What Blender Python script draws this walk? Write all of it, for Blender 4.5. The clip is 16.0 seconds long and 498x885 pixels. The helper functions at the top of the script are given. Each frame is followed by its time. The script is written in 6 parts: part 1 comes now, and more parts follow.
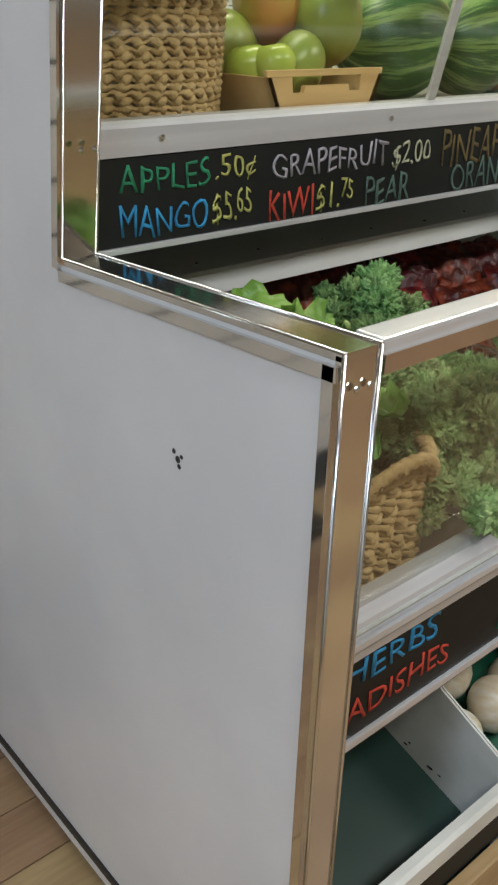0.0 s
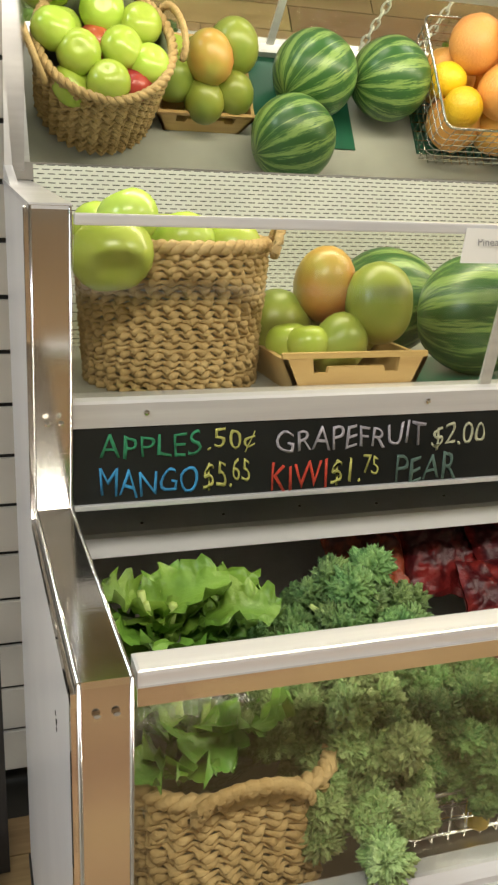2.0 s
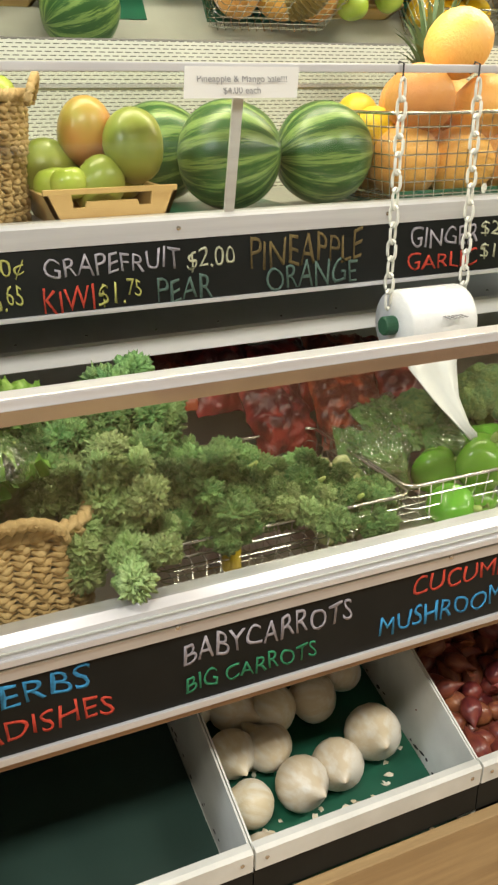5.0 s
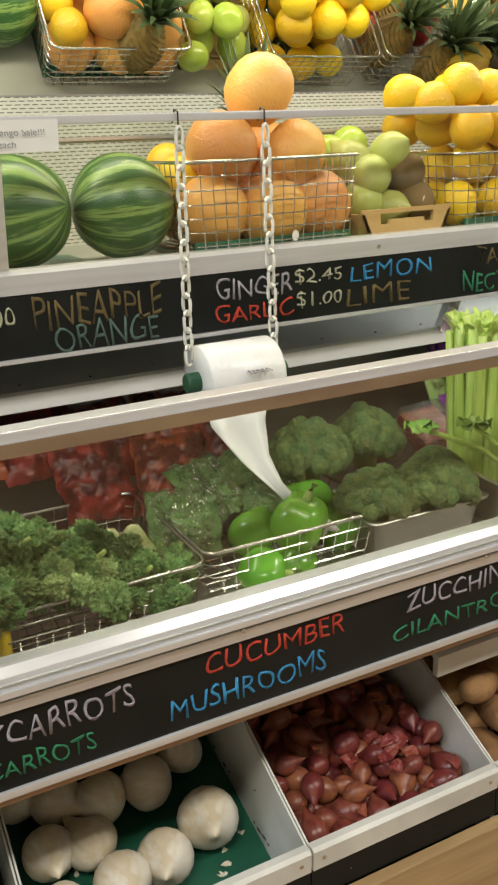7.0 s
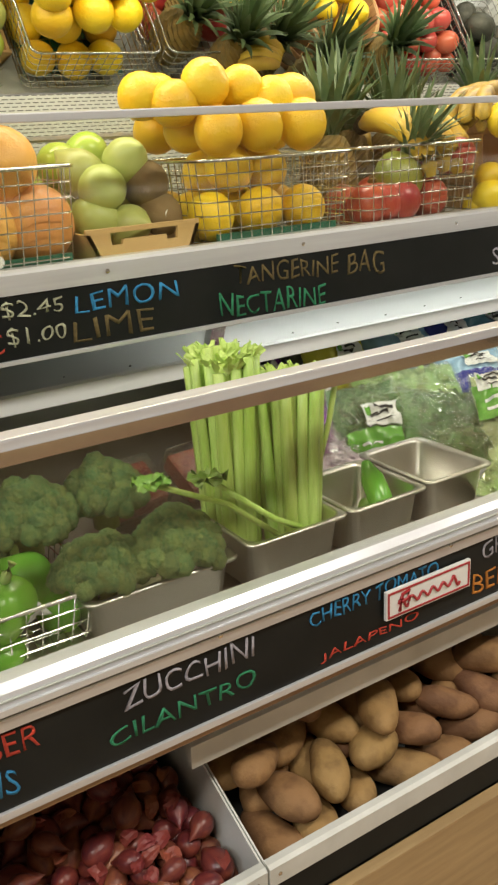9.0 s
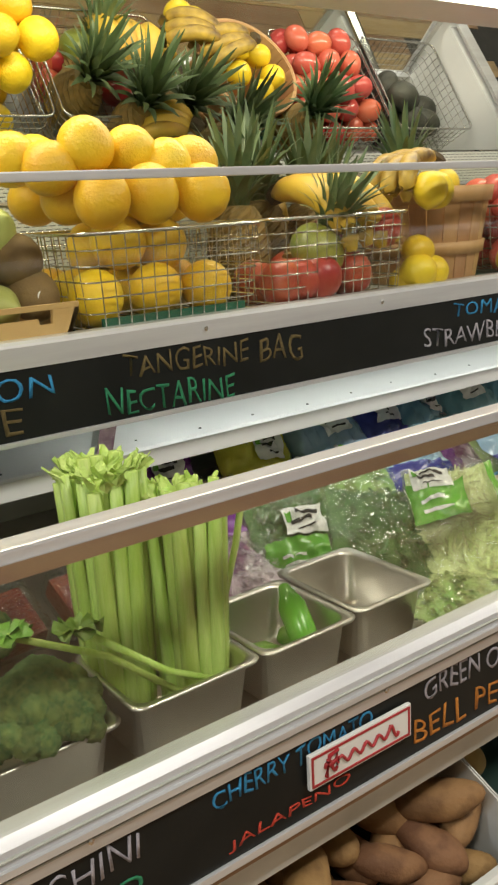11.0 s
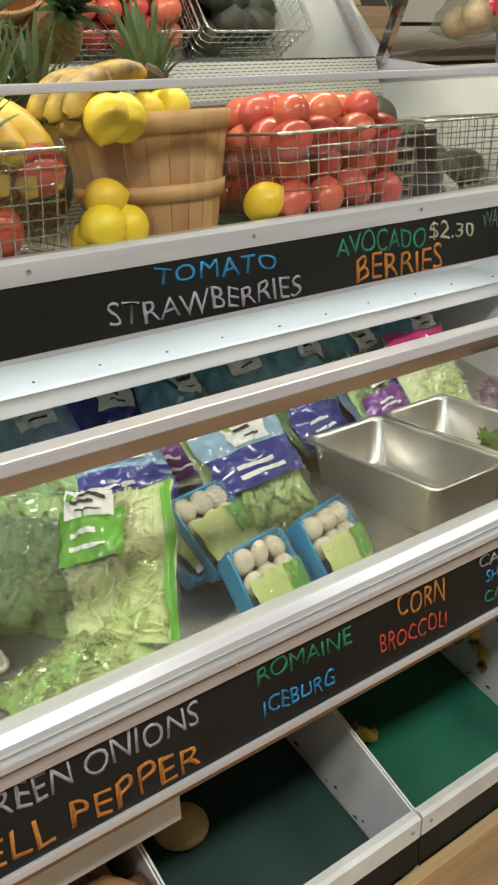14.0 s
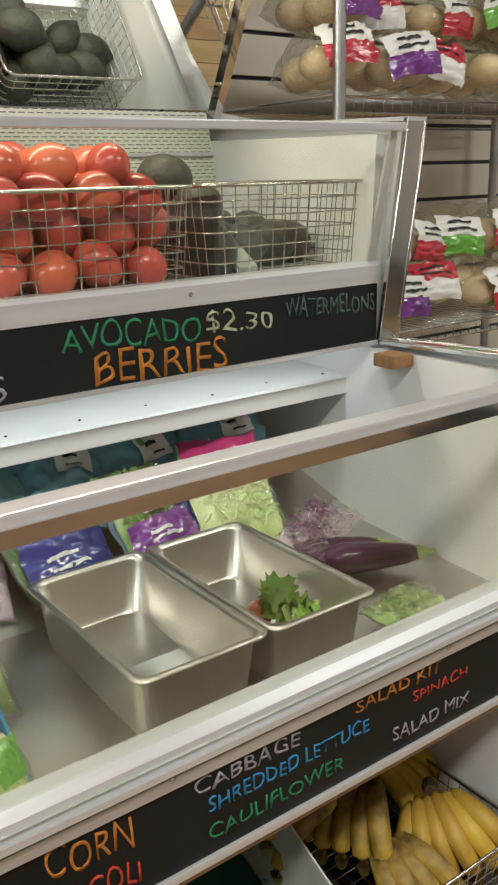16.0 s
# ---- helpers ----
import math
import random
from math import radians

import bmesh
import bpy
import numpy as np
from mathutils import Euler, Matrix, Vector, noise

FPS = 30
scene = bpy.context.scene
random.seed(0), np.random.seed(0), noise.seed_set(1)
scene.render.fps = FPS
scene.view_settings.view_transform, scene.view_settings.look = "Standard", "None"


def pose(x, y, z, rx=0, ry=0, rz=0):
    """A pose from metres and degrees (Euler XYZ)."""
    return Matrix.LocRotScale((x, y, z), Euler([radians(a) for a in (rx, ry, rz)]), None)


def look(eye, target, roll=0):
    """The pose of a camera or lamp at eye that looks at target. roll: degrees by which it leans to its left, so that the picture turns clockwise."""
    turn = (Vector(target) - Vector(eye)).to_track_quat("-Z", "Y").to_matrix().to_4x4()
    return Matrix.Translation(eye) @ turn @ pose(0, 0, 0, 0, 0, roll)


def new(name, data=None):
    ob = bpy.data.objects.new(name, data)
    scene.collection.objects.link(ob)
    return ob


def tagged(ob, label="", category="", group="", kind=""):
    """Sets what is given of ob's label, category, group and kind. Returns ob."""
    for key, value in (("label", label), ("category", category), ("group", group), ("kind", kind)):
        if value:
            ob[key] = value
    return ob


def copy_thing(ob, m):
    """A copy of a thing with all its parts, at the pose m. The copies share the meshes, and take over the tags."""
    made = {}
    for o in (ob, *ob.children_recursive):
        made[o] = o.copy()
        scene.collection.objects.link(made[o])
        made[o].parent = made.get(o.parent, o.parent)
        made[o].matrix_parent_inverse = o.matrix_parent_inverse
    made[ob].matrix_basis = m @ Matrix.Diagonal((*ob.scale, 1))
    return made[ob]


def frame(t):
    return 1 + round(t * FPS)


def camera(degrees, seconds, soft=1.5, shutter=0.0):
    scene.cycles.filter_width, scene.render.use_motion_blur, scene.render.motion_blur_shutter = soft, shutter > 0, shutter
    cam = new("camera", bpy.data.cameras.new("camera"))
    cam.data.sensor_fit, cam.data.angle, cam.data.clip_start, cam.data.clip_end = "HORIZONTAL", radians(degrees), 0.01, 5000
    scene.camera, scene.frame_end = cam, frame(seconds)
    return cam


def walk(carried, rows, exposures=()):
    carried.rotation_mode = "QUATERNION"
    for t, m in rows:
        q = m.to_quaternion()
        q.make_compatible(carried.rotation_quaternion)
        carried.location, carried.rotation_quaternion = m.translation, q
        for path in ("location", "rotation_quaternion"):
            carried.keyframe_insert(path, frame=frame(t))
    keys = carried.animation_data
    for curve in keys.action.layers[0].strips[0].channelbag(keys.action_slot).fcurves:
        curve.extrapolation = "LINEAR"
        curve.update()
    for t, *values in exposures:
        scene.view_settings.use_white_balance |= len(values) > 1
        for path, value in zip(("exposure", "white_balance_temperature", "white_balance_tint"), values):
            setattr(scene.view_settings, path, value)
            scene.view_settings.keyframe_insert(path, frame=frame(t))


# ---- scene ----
cam = camera(31.9, 16.0, 2.3)
PATH = [
    (0, (0.0141, -0.0384, 1.2736), (0.4613, 0.4739, 0.9338), 1.4),
    (0.5, (0.1531, -0.0517, 1.2861), (0.5578, 0.5122, 0.9764), 5.0),
    (1, (0.2588, -0.0243, 1.3165), (0.6122, 0.5958, 1.0558), 4.8),
    (1.5, (0.339, -0.0912, 1.3378), (0.6103, 0.5662, 1.0695), 2.8),
    (2, (0.3918, -0.2113, 1.4111), (0.6186, 0.4807, 1.1934), 2.3),
    (2.5, (0.3694, -0.2576, 1.4088), (0.5909, 0.4347, 1.1869), 1.8),
    (3, (0.3504, -0.3245, 1.3712), (0.5795, 0.35, 1.1067), 2.1),
    (3.5, (0.3713, -0.4267, 1.3743), (0.6384, 0.2246, 1.0877), 3.3),
    (3.7, (0.383, -0.4674, 1.3834), (0.6437, 0.1847, 1.0931), 2.4),
    (5.8, (0.6061, -0.4986, 1.323), (0.9268, 0.1376, 1.0585), -1.6),
    (6, (0.6388, -0.5062, 1.3317), (0.9694, 0.1292, 1.0779), -1.3),
    (6.5, (0.7159, -0.5404, 1.3328), (1.0423, 0.0992, 1.0832), -1.6),
    (7, (0.7801, -0.5274, 1.3344), (1.1009, 0.1144, 1.0843), -2.2),
    (7.5, (0.8687, -0.4651, 1.3351), (1.2289, 0.1554, 1.0851), -1.8),
    (8, (0.9481, -0.4423, 1.3146), (1.3216, 0.1676, 1.0577), -2.2),
    (8.5, (1.0758, -0.4788, 1.3268), (1.4527, 0.1307, 1.0737), -3.0),
    (8.7, (1.1126, -0.4883, 1.329), (1.49, 0.1197, 1.0741), -3.1),
    (10.8, (1.3273, -0.3184, 1.3404), (1.7537, 0.277, 1.1375), -3.4),
    (11, (1.3471, -0.3139, 1.3233), (1.7803, 0.2774, 1.1223), -3.1),
    (11.5, (1.4698, -0.3367, 1.3097), (1.8723, 0.25, 1.0421), -2.5),
    (12, (1.577, -0.3344, 1.2979), (1.9517, 0.2523, 0.9939), -3.3),
    (12.5, (1.6834, -0.2968, 1.3055), (2.0839, 0.2725, 1.0003), -3.2),
    (13, (1.7989, -0.3059, 1.3089), (2.2044, 0.2584, 1.0015), -3.2),
    (13.5, (1.9186, -0.3431, 1.3306), (2.3055, 0.2386, 1.0311), -3.9),
    (14, (2.0034, -0.3424, 1.329), (2.4111, 0.239, 1.0585), -3.6),
    (14.5, (2.1204, -0.2873, 1.3287), (2.5642, 0.2846, 1.0969), -4.2),
    (15, (2.2416, -0.2664, 1.3211), (2.7048, 0.2972, 1.1075), -4.8),
    (15.5, (2.4058, -0.2835, 1.3359), (2.8618, 0.2842, 1.1185), -2.8),
    (16, (2.5285, -0.2698, 1.3047), (2.9553, 0.3181, 1.0813), -1.5),
]
walk(cam, [(t, look(eye, target, roll)) for t, eye, target, roll in PATH], [(0, -0.30, 6000, 10), (1.5, 0.05, 6600, 10), (3, 0.08, 6800, 10), (3.5, 0.38, 6700, 10), (6, 0.28, 6600, 10), (7, 0.0, 6550, 10), (8.5, 0.05, 6600, 10), (11, -0.2, 6500, 10), (12.5, 0.03, 6150, 10), (13.5, 0.05, 6050, 10), (14.5, -0.04, 6150, 10), (16, -0.1, 6250, 10)])

# ---- world and lights ----
world = bpy.data.worlds.new("world")
scene.world = world
world.use_nodes = True
world.node_tree.nodes["Background"].inputs[0].default_value = (0.8, 0.85, 0.9, 1)
world.node_tree.nodes["Background"].inputs[1].default_value = 0.15


def area(name, x, y, z, sx, sy, watts, color, target):
    data = bpy.data.lights.new(name, "AREA")
    data.shape, data.size, data.size_y, data.energy, data.color = "RECTANGLE", sx, sy, watts, color
    ob = new(name, data)
    ob.matrix_world = look((x, y, z), target)
    return ob


WARM, COOL = (1.0, 0.92, 0.70), (1.0, 0.965, 0.86)
# all out of view; cool one at x -2.0 added to brighten end panel
for lx, ly in ((-2.0, -0.4), (0.2, -0.9), (2.6, -0.9), (5.0, -0.9)):
    area("unseen_ceiling_lamp", lx, ly, 2.72, 1.2, 0.3, 38 if lx > -1 else 62, COOL if lx > -1 else (0.80, 0.90, 1.0), (lx, ly + 0.35, 0))
# fluorescent tube in the canopy over the mirror, and one behind the upper price board
area("canopy_lamp", 2.0, 0.98, 1.80, 3.0, 0.06, 19, WARM, (2.0, 0.72, 1.1))
area("shelf_lamp", 2.72, 0.835, 1.095, 1.55, 0.03, 1.7, (0.95, 1.0, 0.92), (2.72, 0.93, 0.9))

# ---- materials ----
def mat(name, base, base2=None, rough=0.5, metal=0.0, scale=20.0, bump=0.0, bscale=None, coat=0.0, stretch=(1, 1, 1), spread=0.0, island=0.0, spec=0.5, sharp=0.25):
    """Two-tone noise over a base, with fine relief; spread varies piece from piece."""
    m = bpy.data.materials.new(name)
    m.use_nodes = True
    nt = m.node_tree
    b = nt.nodes["Principled BSDF"]
    b.inputs["Roughness"].default_value, b.inputs["Metallic"].default_value = rough, metal
    b.inputs["Coat Weight"].default_value = coat
    b.inputs["Specular IOR Level"].default_value = spec
    tc, mp = nt.nodes.new("ShaderNodeTexCoord"), nt.nodes.new("ShaderNodeMapping")
    mp.inputs["Scale"].default_value = stretch
    nt.links.new(tc.outputs["Object"], mp.inputs[0])
    n1 = nt.nodes.new("ShaderNodeTexNoise")
    n1.inputs["Scale"].default_value, n1.inputs["Detail"].default_value = scale, 6
    n2 = nt.nodes.new("ShaderNodeTexNoise")
    n2.inputs["Scale"].default_value = scale * 0.17
    for n in (n1, n2):
        nt.links.new(mp.outputs[0], n.inputs["Vector"])
    mx = nt.nodes.new("ShaderNodeMix")
    mx.data_type = "RGBA"
    base2 = base2 or tuple(c * 0.8 for c in base)
    mx.inputs["A"].default_value, mx.inputs["B"].default_value = (*base, 1), (*base2, 1)
    add = nt.nodes.new("ShaderNodeMath")
    add.operation = "ADD"
    nt.links.new(n1.outputs[0], add.inputs[0])
    nt.links.new(n2.outputs[0], add.inputs[1])
    rg = nt.nodes.new("ShaderNodeMapRange")
    rg.inputs["From Min"].default_value, rg.inputs["From Max"].default_value = 1 - sharp, 1 + sharp
    nt.links.new(add.outputs[0], rg.inputs[0])
    nt.links.new(rg.outputs[0], mx.inputs["Factor"])
    col = mx.outputs["Result"]
    if spread or island:
        oi, hs = nt.nodes.new("ShaderNodeNewGeometry" if island else "ShaderNodeObjectInfo"), nt.nodes.new("ShaderNodeHueSaturation")
        rnd, spread = oi.outputs["Random Per Island" if island else "Random"], island or spread
        for key, lo, hi in (("Value", 1 - spread, 1 + spread * 0.6), ("Hue", 0.5 - spread * 0.06, 0.5 + spread * 0.06)):
            r2 = nt.nodes.new("ShaderNodeMapRange")
            r2.inputs["To Min"].default_value, r2.inputs["To Max"].default_value = lo, hi
            nt.links.new(rnd, r2.inputs[0])
            nt.links.new(r2.outputs[0], hs.inputs[key])
        nt.links.new(col, hs.inputs["Color"])
        col = hs.outputs[0]
    nt.links.new(col, b.inputs["Base Color"])
    if bump:
        n3, bp = nt.nodes.new("ShaderNodeTexNoise"), nt.nodes.new("ShaderNodeBump")
        n3.inputs["Scale"].default_value, n3.inputs["Detail"].default_value = bscale or scale * 4, 4
        bp.inputs["Strength"].default_value, bp.inputs["Distance"].default_value = bump, 0.004
        nt.links.new(mp.outputs[0], n3.inputs["Vector"])
        nt.links.new(n3.outputs[0], bp.inputs["Height"])
        nt.links.new(bp.outputs[0], b.inputs["Normal"])
    return m


def watermelon_mat():
    m = mat("watermelon_rind", (0.02, 0.07, 0.018), rough=0.35, scale=14)
    nt = m.node_tree
    b = nt.nodes["Principled BSDF"]
    tc, wv, rp = nt.nodes.new("ShaderNodeTexCoord"), nt.nodes.new("ShaderNodeTexWave"), nt.nodes.new("ShaderNodeValToRGB")
    sep, at2, cmb = nt.nodes.new("ShaderNodeSeparateXYZ"), nt.nodes.new("ShaderNodeMath"), nt.nodes.new("ShaderNodeCombineXYZ")
    at2.operation = "ARCTAN2"
    nt.links.new(tc.outputs["Object"], sep.inputs[0])
    nt.links.new(sep.outputs["Y"], at2.inputs[0])
    nt.links.new(sep.outputs["X"], at2.inputs[1])
    nt.links.new(at2.outputs[0], cmb.inputs["X"])
    nt.links.new(sep.outputs["Z"], cmb.inputs["Y"])
    wv.inputs["Scale"].default_value, wv.inputs["Distortion"].default_value = 0.72, 9.0
    wv.inputs["Detail"].default_value, wv.inputs["Detail Scale"].default_value, wv.inputs["Detail Roughness"].default_value = 6.0, 5.0, 0.85
    nt.links.new(cmb.outputs[0], wv.inputs["Vector"])
    e = rp.color_ramp.elements
    e[0].position, e[0].color = 0.42, (0.028, 0.10, 0.024, 1)
    e[1].position, e[1].color = 1.0, (0.22, 0.34, 0.10, 1)
    nt.links.new(wv.outputs["Fac"], rp.inputs[0])
    nt.links.new(rp.outputs[0], b.inputs["Base Color"])
    return m


def perforated_mat():
    """Off-white sheet metal with rows of short dark slots."""
    m = mat("perforated_sheet", (0.72, 0.74, 0.64), (0.62, 0.64, 0.54), rough=0.5, scale=9)
    nt = m.node_tree
    b = nt.nodes["Principled BSDF"]
    old = b.inputs["Base Color"].links[0].from_socket
    tc, br, mx = nt.nodes.new("ShaderNodeTexCoord"), nt.nodes.new("ShaderNodeTexBrick"), nt.nodes.new("ShaderNodeMix")
    mp = nt.nodes.new("ShaderNodeMapping")
    mp.inputs["Rotation"].default_value = (math.pi / 2, 0, 0)
    nt.links.new(tc.outputs["Object"], mp.inputs[0])
    nt.links.new(mp.outputs[0], br.inputs["Vector"])
    br.inputs["Scale"].default_value = 1.0
    br.inputs["Brick Width"].default_value, br.inputs["Row Height"].default_value, br.inputs["Mortar Size"].default_value = 0.017, 0.0068, 0.0027
    br.inputs["Color1"].default_value = br.inputs["Color2"].default_value = (0.12, 0.125, 0.10, 1)
    br.inputs["Mortar"].default_value = (1, 1, 1, 1)
    mx.data_type, mx.blend_type = "RGBA", "MULTIPLY"
    mx.inputs["Factor"].default_value = 1
    nt.links.new(old, mx.inputs["A"])
    nt.links.new(br.outputs[0], mx.inputs["B"])
    nt.links.new(mx.outputs["Result"], b.inputs["Base Color"])
    return m


def wood_mat(name, a, c, scale=6.0, rough=0.45, axis=(1, 12, 12), spread=0.25):
    return mat(name, a, c, rough=rough, scale=scale, stretch=axis, bump=0.15, spread=spread)


def glass_mat(gloss=0.035):
    m = bpy.data.materials.new("clear_glass")
    m.use_nodes = True
    nt = m.node_tree
    nt.nodes.clear()
    out, mix = nt.nodes.new("ShaderNodeOutputMaterial"), nt.nodes.new("ShaderNodeMixShader")
    tr, gl, fr = nt.nodes.new("ShaderNodeBsdfTransparent"), nt.nodes.new("ShaderNodeBsdfGlossy"), nt.nodes.new("ShaderNodeLayerWeight")
    pw, sc = nt.nodes.new("ShaderNodeMath"), nt.nodes.new("ShaderNodeMath")
    pw.operation, sc.operation = "POWER", "MULTIPLY_ADD"
    pw.inputs[1].default_value, sc.inputs[1].default_value, sc.inputs[2].default_value = 4.0, 0.8, gloss
    tr.inputs[0].default_value = (0.95, 0.96, 0.92, 1)
    gl.inputs["Roughness"].default_value = 0.04
    nt.links.new(fr.outputs["Facing"], pw.inputs[0])
    nt.links.new(pw.outputs[0], sc.inputs[0])
    nt.links.new(sc.outputs[0], mix.inputs[0])
    nt.links.new(tr.outputs[0], mix.inputs[1])
    nt.links.new(gl.outputs[0], mix.inputs[2])
    nt.links.new(mix.outputs[0], out.inputs[0])
    return m


def film_mat():
    """Thin clear wrap: mostly see-through with sharp glints on its creases."""
    m = glass_mat(0.13)
    m.name = "clear_wrap"
    nt = m.node_tree
    nz, bp = nt.nodes.new("ShaderNodeTexNoise"), nt.nodes.new("ShaderNodeBump")
    nz.inputs["Scale"].default_value = 16
    bp.inputs["Strength"].default_value, bp.inputs["Distance"].default_value = 0.8, 0.012
    nt.links.new(nz.outputs[0], bp.inputs["Height"])
    for n in nt.nodes:
        if n.type in ("BSDF_GLOSSY", "LAYER_WEIGHT"):
            nt.links.new(bp.outputs[0], n.inputs["Normal"])
    return m


